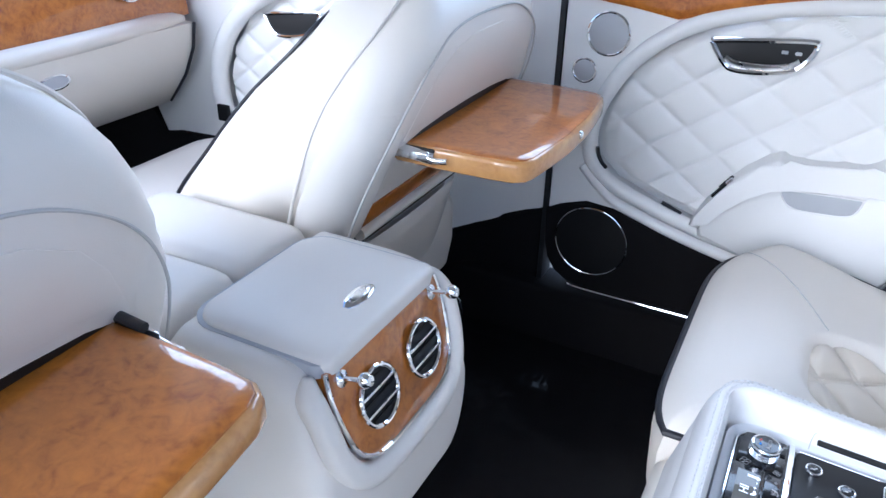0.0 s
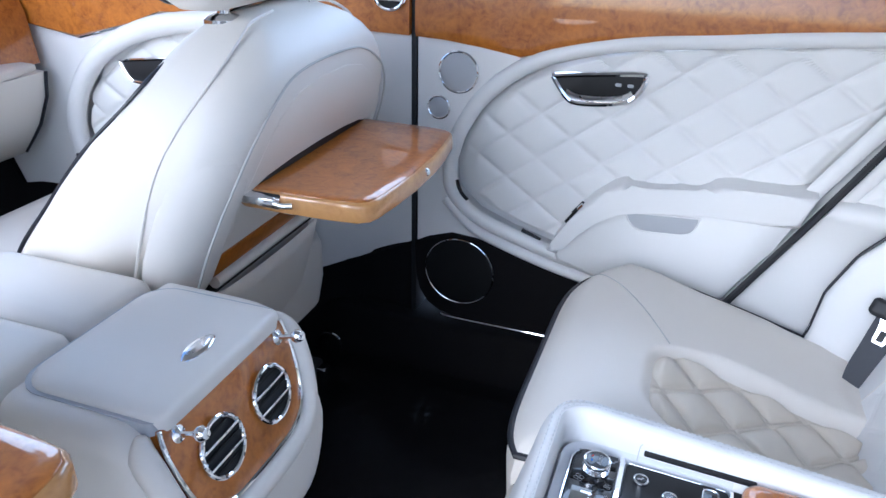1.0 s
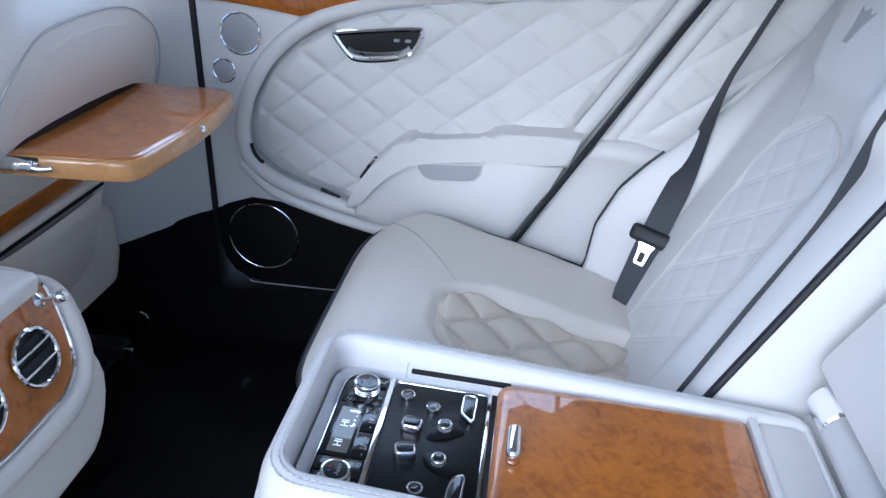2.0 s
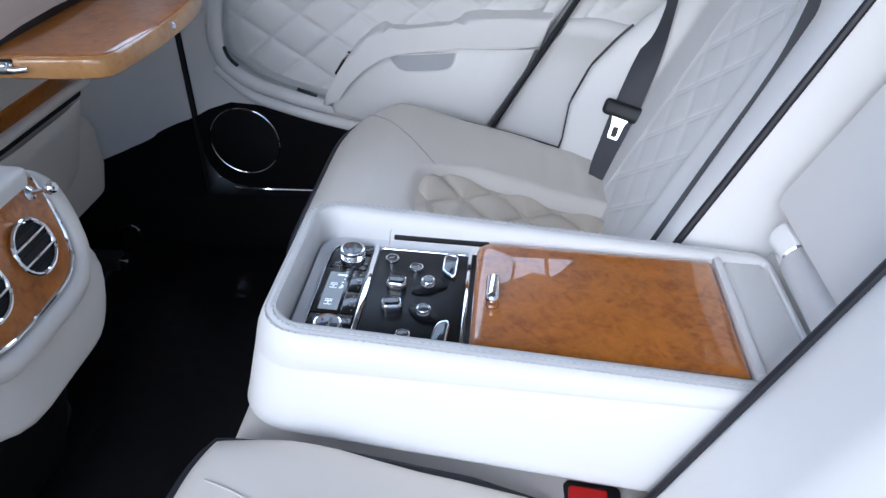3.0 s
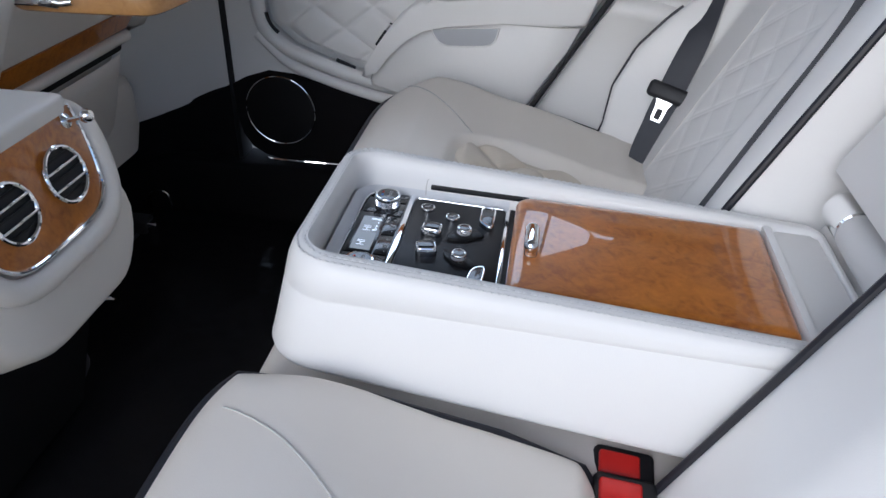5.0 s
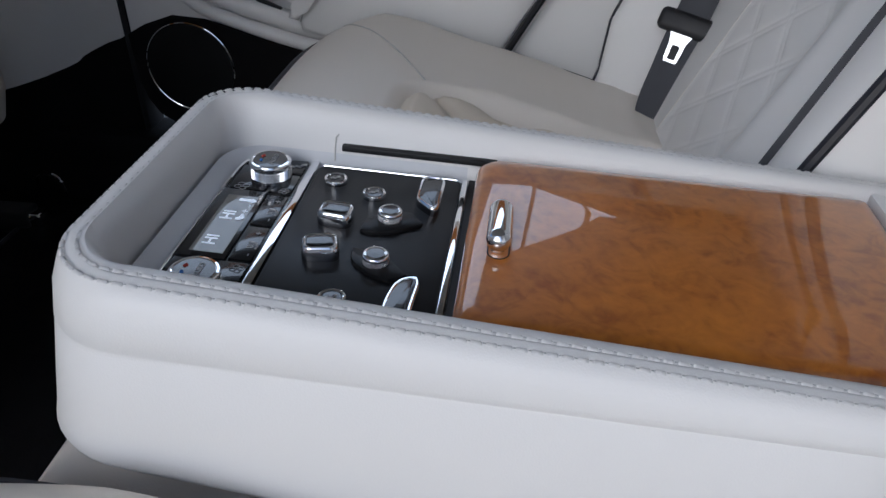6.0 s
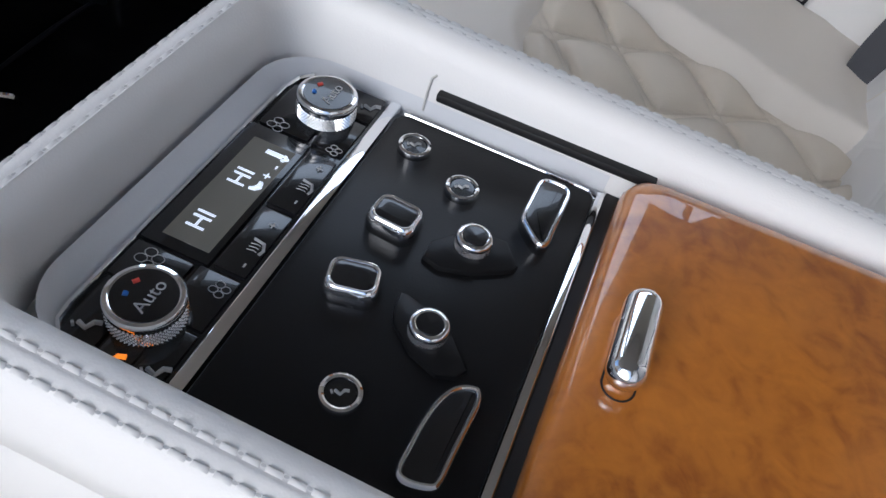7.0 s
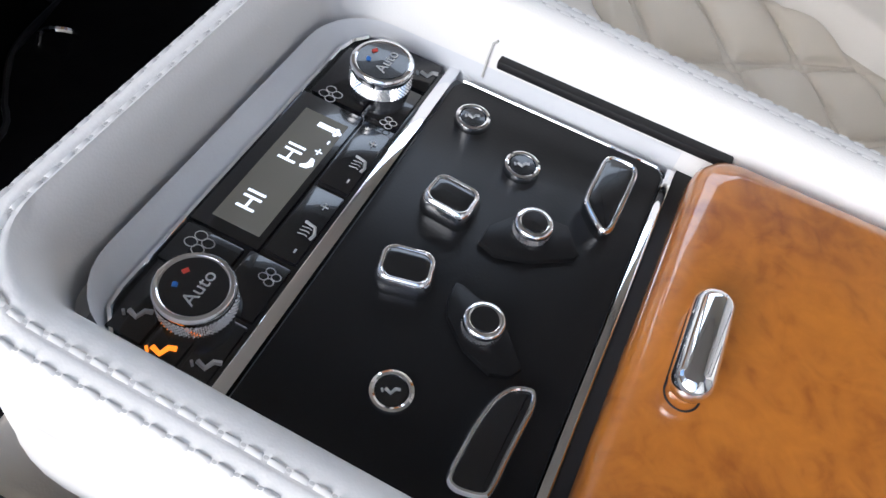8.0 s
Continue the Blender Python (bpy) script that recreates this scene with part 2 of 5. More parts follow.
def rounded(x0, x1, y0, y1, r, n=6):
    """A rounded rectangle as points (a, b); r is one radius or four (from x0y0 on, anticlockwise)."""
    rr = r if isinstance(r, (tuple, list)) else (r,) * 4
    out = []
    for (cx, cy, sx, sy, a0), q in zip(((x0, y0, 1, 1, 180), (x1, y0, -1, 1, 270), (x1, y1, -1, -1, 0), (x0, y1, 1, -1, 90)), rr):
        for k in range(n + 1):
            a = radians(a0 + 90 * k / n)
            out.append((cx + sx * q + q * math.cos(a), cy + sy * q + q * math.sin(a)))
    return out


def smooth(a, b, x):
    t = min(max((x - a) / (b - a), 0.0), 1.0)
    return t * t * (3 - 2 * t)


def along(x, table):
    """A straight-line reading of a table of (x, value)."""
    return float(np.interp(x, [p[0] for p in table], [p[1] for p in table]))


def soft_quilt(a, b, w, h, amp, groove=0.006):
    """Flat pillows parted by narrow diagonal seams w wide and h high."""
    out = 1.0
    for p in (a / w + b / h, a / w - b / h):
        d = abs(p - round(p)) * w * h / math.hypot(w, h)
        out *= 1 - math.exp(-(d / groove) ** 1.15)
    return amp * out


def double_quilt(a, b, w, h, amp, groove=0.0015):
    """Pillows between diagonal seams, each seam a flat strip between two stitched grooves."""
    out = 1.0
    dip = 0.0
    for p in (a / w + b / h, a / w - b / h):
        d = abs(p - round(p)) * w * 0.68
        out *= 1 - math.exp(-max(d - 0.0035, 0.0) / 0.010)
        dip = max(dip, math.exp(-((d - 0.0040) / 0.0016) ** 2))
    return amp * out - groove * dip


def text_part(words, size, m, mat, parent, name="lettering"):
    cu = bpy.data.curves.new(name, "FONT")
    cu.body, cu.size, cu.align_x, cu.align_y, cu.extrude = words, size, "CENTER", "CENTER", 0.0001
    tmp = bpy.data.objects.new(name, cu)
    me = bpy.data.meshes.new_from_object(tmp)
    bpy.data.objects.remove(tmp)
    bm = bmesh.new()
    bm.from_mesh(me)
    bm.transform(m)
    return part(name, bm, mat, parent)


XZ = lambda a, b, d: Vector((a, d, b))

# ---- structure: ground, floor, shell of the car ----
def slab(name, bm, mat, label, category, kind="structure"):
    ob = part(name, bm, mat)
    return tagged(ob, label, category, "", kind)


slab("ground", rbox(-400, 400, -400, 400, -0.75, -0.35, 0), GROUND, "pale paving around the parked car", "ground")


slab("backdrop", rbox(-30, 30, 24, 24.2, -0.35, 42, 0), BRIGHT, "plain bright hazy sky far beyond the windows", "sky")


def floor_height(x, y):
    """Cabin floor: flat in the rear, a low tunnel under the console."""
    return 0.05 * (1 - smooth(0.10, 0.19, abs(y))) * (1 - smooth(-0.78, -0.56, x)) + 0.003 * noise.noise(Vector((x * 7, y * 7, 1)))


slab("floor", grid(lambda u, v: Vector((-1.75 + 2.6 * u, -0.72 + 1.46 * v, floor_height(-1.75 + 2.6 * u, -0.72 + 1.46 * v))), 90, 60),
     CARPET, "black carpeted cabin floor with a low tunnel", "floor")


def floor_mat():
    """Pile mat under a thin glossy film in the rear foot wells, its edge turned down onto the carpet."""
    def at(u, v):
        y = -0.70 + 1.35 * v
        front = along(y, [(-0.70, -0.47), (-0.40, -0.485), (-0.055, -0.497), (0.164, -0.515), (0.29, -0.607), (0.40, -0.635), (0.65, -0.64)])
        x = front + (-0.03 - front) * u
        edge = min(x - front, -0.03 - x, 0.65 - y, y + 0.70)
        lift = 0.011 * smooth(-0.001, 0.006, edge)
        ripple = 0.0022 * noise.noise(Vector((x * 9, y * 6, 4))) + 0.0013 * noise.noise(Vector((x * 38, y * 30, 2))) + 0.0007 * noise.noise(Vector((x * 90, y * 70, 7)))
        return Vector((x, y, floor_height(x, y) + lift + ripple * smooth(0, 0.02, edge) + 0.0008))
    mat = thing("floor_mat", (-0.3, 0.3, 0.0), "black pile floor mat with a slight gloss on the carpet", "floor mat")
    part("mat_sheet", grid(at, 110, 220), MAT, mat)
    rim = [Vector((x, y, floor_height(x, y) + 0.008)) for x, y in ((-0.47, -0.695), (-0.485, -0.40), (-0.497, -0.055), (-0.515, 0.164), (-0.56, 0.23), (-0.607, 0.29), (-0.63, 0.37), (-0.64, 0.50), (-0.64, 0.64))]
    part("binding", tube(spline(rim, 5), 0.005, 8), PIPING, mat, "black bound edge")


floor_mat()
slab("wall_underbody", rbox(-1.9, 1.1, -0.80, 0.82, -0.16, -0.02, 0.01), RUBBER, "dark underbody below the cabin floor", "underbody")
slab("wall_sill_far", rbox(-1.75, 0.6, 0.705, 0.80, -0.02, 0.125, 0.012), CARPET, "black carpeted sill below the far doors", "sill")
slab("wall_sill_near", rbox(-1.75, 0.6, -0.80, -0.725, -0.02, 0.09, 0.012), CARPET, "black carpeted sill under the open doorway", "sill")
slab("ceiling", rbox(-1.25, 1.0, -0.62, 0.70, 1.26, 1.31, 0.02), HEADLINER, "pale headliner under the roof", "headliner")
slab("wall_rear", rbox(0.78, 0.84, -0.74, 0.76, -0.02, 0.93, 0.01), LEATHER, "pale panel behind the rear seats", "wall")
slab("wall_firewall", rbox(-1.80, -1.74, -0.76, 0.78, -0.02, 0.86, 0.01), CARPET, "dark bulkhead ahead of the foot wells", "bulkhead")
def upright(name, x0, x1, x2, x3, s, label):
    """A roof pillar from the belt line (x0 to x1) to the roof (x2 to x3)."""
    rings = [[Vector(q) for q in ((x0, s * 0.80, 0.83), (x1, s * 0.80, 0.83), (x1, s * 0.755, 0.83), (x0, s * 0.755, 0.83))],
             [Vector(q) for q in ((x2, s * 0.665, 1.285), (x3, s * 0.665, 1.285), (x3, s * 0.615, 1.285), (x2, s * 0.615, 1.285))]]
    slab(name, loft(rings), HEADLINER, label, "pillar")


for k, s in enumerate((1, -1)):
    upright("wall_pillar_%d" % (2 * k + 1), -0.62, -0.50, -0.60, -0.52, s, "pale trimmed roof pillar between the doors")
upright("wall_pillar_2", 0.55, 0.84, 0.50, 0.90, -1, "broad pale roof pillar beside the rear seat")


def side_glass(a, b, d):
    """The far window plane, leaning in towards the roof."""
    return Vector((a, 0.775 - 0.23 * (b - 0.84) + d, b))


arch = [(0.40, 0.835), (0.84, 0.835), (0.84, 1.28), (-1.25, 1.28), (-1.25, 1.195), (-0.60, 1.18), (-0.30, 1.155), (-0.10, 1.13), (0.05, 1.095), (0.16, 1.06), (0.29, 0.98), (0.345, 0.925), (0.378, 0.88), (0.385, 0.86), (0.385, 0.835)]
slab("wall_roof_side", plate(arch, side_glass, 0.04, -0.005, 0.008), HEADLINER, "pale trimmed roof side above the far windows", "roof side")
for k, x, w, lab in ((1, 0.192, 0.007, "thin black bar of the far door window"), (2, 0.300, 0.009, "black bar between door glass and quarter light")):
    bar = [(x, 0.835), (x + w, 0.835), (x + w - 0.004, 1.09), (x - 0.004, 1.09)]
    slab("window_%d" % k, plate(bar, side_glass, 0.03, 0.005, 0.001), RUBBER, lab, "window frame")

# ---- far rear door ----
# outlines in (x, z); smaller y is nearer the cabin
RAIL = [(-0.455, 0.694), (-0.40, 0.692), (-0.33, 0.685), (-0.25, 0.674), (-0.20, 0.688), (-0.12, 0.705), (0.0, 0.722), (0.2, 0.744), (0.42, 0.766), (0.6, 0.775)]
CARPET_TOP = [(-0.467, 0.29), (-0.43, 0.306), (-0.382, 0.322), (-0.33, 0.318), (-0.254, 0.298), (-0.106, 0.262), (0.05, 0.228), (0.13, 0.215)]
SEAL = [(0.06, 0.16), (0.125, 0.283), (0.242, 0.48), (0.36, 0.665), (0.46, 0.826), (0.52, 0.92)]
QUILT_L = [(0.330, -0.17), (0.345, -0.21), (0.36, -0.262), (0.38, -0.318), (0.414, -0.360), (0.46, -0.368), (0.511, -0.358), (0.55, -0.341), (0.59, -0.315), (0.63, -0.268),
           (0.66, -0.215), (0.685, -0.14), (0.70, -0.06), (0.712, 0.05), (0.725, 0.17), (0.738, 0.33)]


def seal_x(z):
    return along(z, [(b, a) for a, b in SEAL])


def veneer(x0, lean, x1_of, bottom, top=0.834):
    """A rail rounded away from the cabin towards the window sill."""
    def at(u, v):
        k = (v * 16 - 1) / 15
        zt = top
        x = x0 + (x1_of(0.77) - x0) * u
        zb = bottom(x)
        z = zb + (zt - zb) * max(k, 0.0)
        x = x0 + (x1_of(z) - x0) * u
        y = 0.748 if k < 0 else 0.722 + 1.5 * max(z - 0.738, 0.0) ** 2 + 0.004 * (1 - smooth(0, 0.06, k))
        return Vector((x, y, z))
    return grid(at, 60, 16)


def rear_door():
    door = thing("rear_door", (0, 0.76, 0.13), "closed white leather rear door with diamond quilting and veneer rail", "car door")
    left = -0.456
    # leather field, behind everything
    pts = [(left, 0.29), (-0.38, 0.318), (-0.25, 0.295), (0.09, 0.225)] + [(seal_x(z) - 0.004, z) for z in (0.3, 0.48, 0.665, 0.77)] + [(x, z + 0.006) for x, z in RAIL[-3::-1]]
    part("door_panel", plate(pts, XZ, 0.81, 0.778, 0.004), LEATHER, door)
    fore = [(left, 0.29), (left, 0.70), (-0.40, 0.697), (-0.33, 0.690), (-0.25, 0.679), (-0.22, 0.677), (-0.28, 0.643), (-0.33, 0.597), (-0.359, 0.553), (-0.378, 0.511), (-0.388, 0.46), (-0.380, 0.408), (-0.336, 0.368),
            (-0.27, 0.342), (-0.18, 0.316), (-0.05, 0.288), (0.08, 0.262), (0.11, 0.25), (0.10, 0.22), (-0.106, 0.255), (-0.254, 0.29), (-0.33, 0.31), (-0.382, 0.315), (-0.43, 0.30)]
    part("front_pad", plate(fore, XZ, 0.779, 0.735, 0.003), LEATHER, door)
    # carpeted lower part with rounded front corner
    low = [(left - 0.004, 0.29)] + CARPET_TOP[1:] + [(0.06, 0.135), (-0.37, 0.135), (-0.405, 0.141), (-0.432, 0.158), (-0.449, 0.185), (-0.456, 0.215)]
    part("carpet_panel", plate(low, XZ, 0.80, 0.728, 0.006), CARPET, door, "black carpeted lower door panel")
    part("carpet_trim", tube(spline([(-0.40, 0.727, 0.138), (-0.37, 0.7265, 0.134), (-0.2, 0.7265, 0.133), (0.03, 0.7265, 0.133)], 4), 0.0022, 6), CHROME, door, "thin bright strip along the door's lower edge")
    # woofer
    mw = Matrix.Translation((-0.362, 0.729, 0.243)) @ Matrix.Rotation(radians(90), 4, "X")
    w = part("woofer", lathe([(0.0, 0.0), (0.067, 0.0), (0.069, 0.006), (0.064, 0.007), (0.0, 0.004)], mw, 48), SATIN, door, "black round woofer grille")
    ring = [mw @ Vector((0.0705 * math.cos(2 * math.pi * k / 64), 0.0705 * math.sin(2 * math.pi * k / 64), 0.005)) for k in range(64)]
    part("woofer_ring", tube(ring, 0.0012, 6, True), CHROME, w, "thin chrome ring")
    # veneer rail
    part("veneer_rail", veneer(left, 0.0, lambda z: seal_x(z) - 0.004, lambda x: along(x, RAIL)), WOOD, door, "glossy burr veneer rail", 60)
    part("window_ledge", plate([(left, 0.834), (0.462, 0.834), (0.464, 0.838), (left, 0.838)], XZ, 0.80, 0.757, 0.0015), LEATHER, door)
    # padded rim round the quilted field
    rim = [(0.416, 0.759), (0.33, 0.752), (0.17, 0.740), (0.05, 0.727), (-0.06, 0.716), (-0.14, 0.701), (-0.22, 0.677), (-0.28, 0.643), (-0.33, 0.597), (-0.359, 0.553),
           (-0.378, 0.511), (-0.388, 0.46), (-0.380, 0.408), (-0.336, 0.368), (-0.27, 0.342), (-0.18, 0.316), (-0.05, 0.288), (0.10, 0.258)]
    path = [(x, 0.732, z) for x, z in rim]
    part("padded_rim", tube(spline(path, 6), 0.014, 12, flat=(0.0145, 0.014), up=(0, 1, 0)), LEATHER, door)
    path2 = [(x, 0.731, z - 0.028 if z < 0.37 else z) for x, z in rim[13:]]
    part("lower_roll", tube(spline([(-0.395, 0.731, 0.395)] + path2, 6), 0.014, 10, flat=(0.011, 0.010), up=(0, 1, 0)), LEATHER, door)
    # quilted field
    def field(u, v):
        z = 0.330 + 0.42 * u
        xl, xr = along(z, QUILT_L), seal_x(z) - 0.038
        x = xl + (xr - xl) * v
        sx, sz = x - 0.02 * (z - 0.5), z - 0.035 * x
        edge = min(smooth(0, 0.03, x - xl), smooth(0, 0.02, xr - x))
        return Vector((x, 0.757 - soft_quilt(sx, sz, 0.114, 0.083, 0.0085) * (0.3 + 0.7 * edge) - 0.002 * edge, z))
    part("quilted_panel", grid(field, 150, 260), LEATHER, door, "diamond-quilted white leather insert", 80)
    part("quilt_backing", plate([(along(z, QUILT_L) - 0.01, z) for z in (0.33, 0.36, 0.414, 0.511, 0.59, 0.66, 0.70, 0.738)] + [(seal_x(z) - 0.03, z) for z in (0.738, 0.5, 0.33)], XZ, 0.81, 0.765), LEATHER, door)
    # rear border strip
    part("rear_border", tube([(seal_x(z) - 0.021, 0.738, z) for z in (0.25, 0.4, 0.55, 0.70, 0.755)], 0.012, 10, flat=(0.014, 0.008), up=(0, 1, 0)), LEATHER, door)
    # arm rest with pull cup
    crest = [(-0.186, 0.335), (-0.179, 0.353), (-0.168, 0.374), (-0.152, 0.399), (-0.134, 0.424), (-0.117, 0.445), (-0.092, 0.466), (-0.070, 0.480), (-0.062, 0.481), (-0.054, 0.476), (-0.029, 0.473), (0.058, 0.482), (0.072, 0.489), (0.082, 0.498),
             (0.094, 0.501), (0.128, 0.502), (0.177, 0.503), (0.238, 0.503)]
    seam = [(0.219, 0.450), (0.173, 0.448), (0.073, 0.449), (-0.028, 0.446), (-0.072, 0.435), (-0.108, 0.412), (-0.139, 0.382), (-0.162, 0.350), (-0.170, 0.332)]
    hull = [(x, z - 0.005) for x, z in crest[1:-1]] + [(0.232, 0.497), (0.230, 0.48), (0.190, 0.40), (0.110, 0.262), (-0.05, 0.282), (-0.17, 0.312)]
    part("pocket_panel", plate(hull, XZ, 0.775, 0.706, 0.010, 4), LEATHER, door, "plain white panel below the armrest", 60)
    part("armrest", plate(crest + seam, XZ, 0.775, 0.692, 0.0105, 5), LEATHER, door, "padded white leather door armrest", 60)
    part("armrest_seam", tube(spline([(x, 0.7055, z - 0.004) for x, z in seam], 4), 0.0012, 6), SEAM, door)
    cup = [(-0.054, 0.428), (-0.048, 0.431), (0.060, 0.437), (0.066, 0.434), (0.063, 0.420), (0.056, 0.409), (0.040, 0.403), (-0.022, 0.400), (-0.040, 0.406), (-0.050, 0.418)]
    part("pull_cup", plate(cup, XZ, 0.735, 0.7045, 0.0015), GREY, door, "shallow grey pull recess")
    part("cup_edge", tube(spline([(x, 0.7050, z) for x, z in cup], 3, True), 0.0016, 6, True), LEATHER, door)
    # handle
    hb = [(-0.206, 0.640), (-0.202, 0.646), (-0.13, 0.655), (-0.062, 0.661), (-0.055, 0.655), (-0.058, 0.640), (-0.073, 0.618), (-0.090, 0.611), (-0.13, 0.604), (-0.168, 0.603), (-0.185, 0.612)]
    h = part("door_handle", plate(hb, XZ, 0.765, 0.741, 0.003), DARK, door, "black recess of the door handle")
    part("handle_bezel", tube(spline([(x, 0.742, z) for x, z in hb], 5, True), 0.0052, 8, True), CHROME, h, "chrome bezel")
    part("handle_lever", tube(spline([(-0.184, 0.741, 0.620), (-0.166, 0.738, 0.6135), (-0.125, 0.736, 0.6135), (-0.09, 0.737, 0.619), (-0.074, 0.740, 0.628)], 6), 0.004, 10, flat=(0.0036, 0.0088), up=(0, 0.75, -0.66)), STEEL, h, "chrome pull lever")
    for x in (-0.098, -0.078):
        part("lock_button", rbox(x - 0.005, x + 0.005, 0.737, 0.742, 0.638, 0.643, 0.0012, 2), GREY, h, "small grey lock button")
    # tweeter and mid speakers
    for x, z, r in ((-0.377, 0.637, 0.036), (-0.413, 0.570, 0.0205)):
        m = Matrix.Translation((x, 0.7345, z)) @ Matrix.Rotation(radians(90), 4, "X")
        sp = part("speaker", lathe([(0.0, 0.0), (r, 0.0), (r, 0.003), (r * 0.9, 0.0045), (0.0, 0.005)], m, 40), MESH, door, "round pale speaker grille")
        part("speaker_ring", tube([m @ Vector((r * math.cos(2 * math.pi * k / 48), r * math.sin(2 * math.pi * k / 48), 0.003)) for k in range(48)], 0.0022, 6, True), CHROME, sp, "chrome ring")
    # small dark ends of the rim
    part("rim_clip", tube(spline([(-0.370, 0.7215, 0.438), (-0.366, 0.7205, 0.423), (-0.358, 0.7205, 0.410), (-0.349, 0.7215, 0.401)], 4), 0.0034, 6), SATIN, door, "small black switch in the rim")
    part("rim_clip", tube(spline([(-0.243, 0.733, 0.352), (-0.223, 0.733, 0.344), (-0.206, 0.733, 0.337)], 4), 0.0036, 6), SATIN, door, "small black clip on the rim's lower run")
    for y, x0, x1 in ((0.708, -0.1565, -0.138), (0.724, -0.148, -0.131)):
        part("armrest_switch", tube([(x, y, along(x, crest[:7]) + 0.0005) for x in (x0, 0.5 * (x0 + x1), x1)], 0.0045, 8), SATIN, door, "small black switch on the armrest's slope")
    part("switch_trim", tube([(-0.1375, 0.709, along(-0.1375, crest[:7]) + 0.001), (-0.130, 0.709, along(-0.130, crest[:7]) + 0.001)], 0.0046, 8), CHROME, door)
    return door


rear_door()
seal = part("door_seal", tube(spline([(x, 0.690 if z < 0.5 else 0.722, z) for x, z in SEAL[:4] + [(0.466, 0.836)]], 6), 0.006, 8, flat=(0.0055, 0.011), up=(0, 1, 0)), RUBBER)
tagged(seal, "black rubber seal along the rear door's edge", "door seal")

# quarter panel behind the door
quarter = thing("quarter_panel", (0.4, 0.76, 0.2), "white leather side trim beside the far rear seat", "side trim")
pts = [(seal_x(z) + 0.004, z) for z in (0.17, 0.3, 0.48, 0.665, 0.77)] + [(0.66, 0.778), (0.66, 0.17)]
part("side_pad", plate(pts, XZ, 0.80, 0.724, 0.006), LEATHER, quarter)
part("side_veneer", plate([(seal_x(0.774) + 0.004, 0.774), (seal_x(0.838) + 0.004, 0.838), (0.66, 0.838), (0.66, 0.782)], XZ, 0.80, 0.722, 0.006), WOOD, quarter, "glossy burr veneer end")
def quarter_field(u, v):
    z = 0.495 + 0.245 * u
    x = seal_x(z) + 0.046 + (0.16 + 0.05 * u) * v
    edge = min(smooth(0, 0.02, 0.16 * v), smooth(0, 0.02, 0.245 * u), smooth(0, 0.02, 0.245 * (1 - u)))
    return Vector((x, 0.7225 - soft_quilt(x - 0.02 * (z - 0.5), z - 0.035 * x, 0.114, 0.083, 0.005) * edge, z))


part("quilted_insert", grid(quarter_field, 80, 60), LEATHER, quarter, "faintly quilted white leather insert", 80)
part("front_border", tube([(seal_x(z) + 0.026, 0.722, z) for z in (0.20, 0.35, 0.50, 0.65, 0.755)], 0.012, 10, flat=(0.013, 0.007), up=(0, 1, 0)), LEATHER, quarter)
part("top_border", tube([(seal_x(0.757) + 0.010 + 0.05 * k, 0.722, 0.757 + 0.002 * k) for k in range(5)], 0.012, 10, flat=(0.013, 0.007), up=(0, 1, 0)), LEATHER, quarter)
rings = []
for k in (0.012, 0.03, 0.07, 0.12, 0.17):
    zt = 0.498 - 0.02 * smooth(0.05, 0.17, k)
    rings.append([Vector((seal_x(b) + k, a, b)) for a, b in ((0.77, zt), (0.713, zt), (0.700, zt - 0.006), (0.696, zt - 0.018), (0.700, zt - 0.03), (0.708, zt - 0.04), (0.712, zt - 0.10), (0.715, 0.20), (0.77, 0.20))])
part("side_armrest", loft(rings), LEATHER, quarter, sharp=50)

# pillar between the doors
pillar = thing("centre_pillar_trim", (-0.56, 0.76, 0.1), "white trimmed door pillar with veneer and a chrome vent", "pillar trim")
part("pillar_pad", loft([[Vector((x, y + 0.012 * (1 - z), z)) for x, y in ((-0.470, 0.736), (-0.50, 0.738), (-0.56, 0.748), (-0.62, 0.735), (-0.66, 0.70), (-0.70, 0.68), (-0.70, 0.80), (-0.470, 0.80))] for z in (0.10, 0.3, 0.5, 0.70)]), LEATHER, pillar)
part("pillar_veneer", loft([[Vector((x, y, z)) for x, y in ((-0.470, 0.728), (-0.52, 0.732), (-0.60, 0.738), (-0.66, 0.72), (-0.66, 0.80), (-0.470, 0.80))] for z in (0.694, 0.70, 0.76, 0.838)]), WOOD, pillar, "burr veneer panel")
foot = [(x, along(x, [(-0.72, 0.673), (-0.70, 0.684), (-0.66, 0.704), (-0.62, 0.739), (-0.56, 0.752), (-0.50, 0.742), (-0.4705, 0.740)])) for x in np.linspace(-0.4705, -0.72, 28)]
foot_top = lambda x: along(x, [(-0.72, 0.195), (-0.667, 0.201), (-0.617, 0.212), (-0.58, 0.226), (-0.552, 0.239), (-0.53, 0.250), (-0.509, 0.262), (-0.488, 0.274), (-0.47, 0.284)])
shin = [[Vector((x, y, foot_top(x) * k)) for x, y in foot + [(-0.72, 0.81), (-0.4705, 0.81)]] for k in (-0.03, 0.3, 0.7, 1.0)]
part("pillar_carpet", loft(shin), CARPET, pillar, "black carpet at the pillar's foot")
mv = Matrix.Translation((-0.505, 0.728, 0.765)) @ Matrix.Rotation(radians(90), 4, "X")
vent = part("pillar_vent", lathe([(0.0, 0.0), (0.028, 0.0), (0.028, 0.004), (0.0, 0.002)], mv, 32), DARK, pillar, "round black air vent")
part("vent_ring", tube([mv @ Vector((0.029 * math.cos(2 * math.pi * k / 40), 0.029 * math.sin(2 * math.pi * k / 40), 0.005)) for k in range(40)], 0.0035, 8, True), CHROME, vent, "chrome ring")
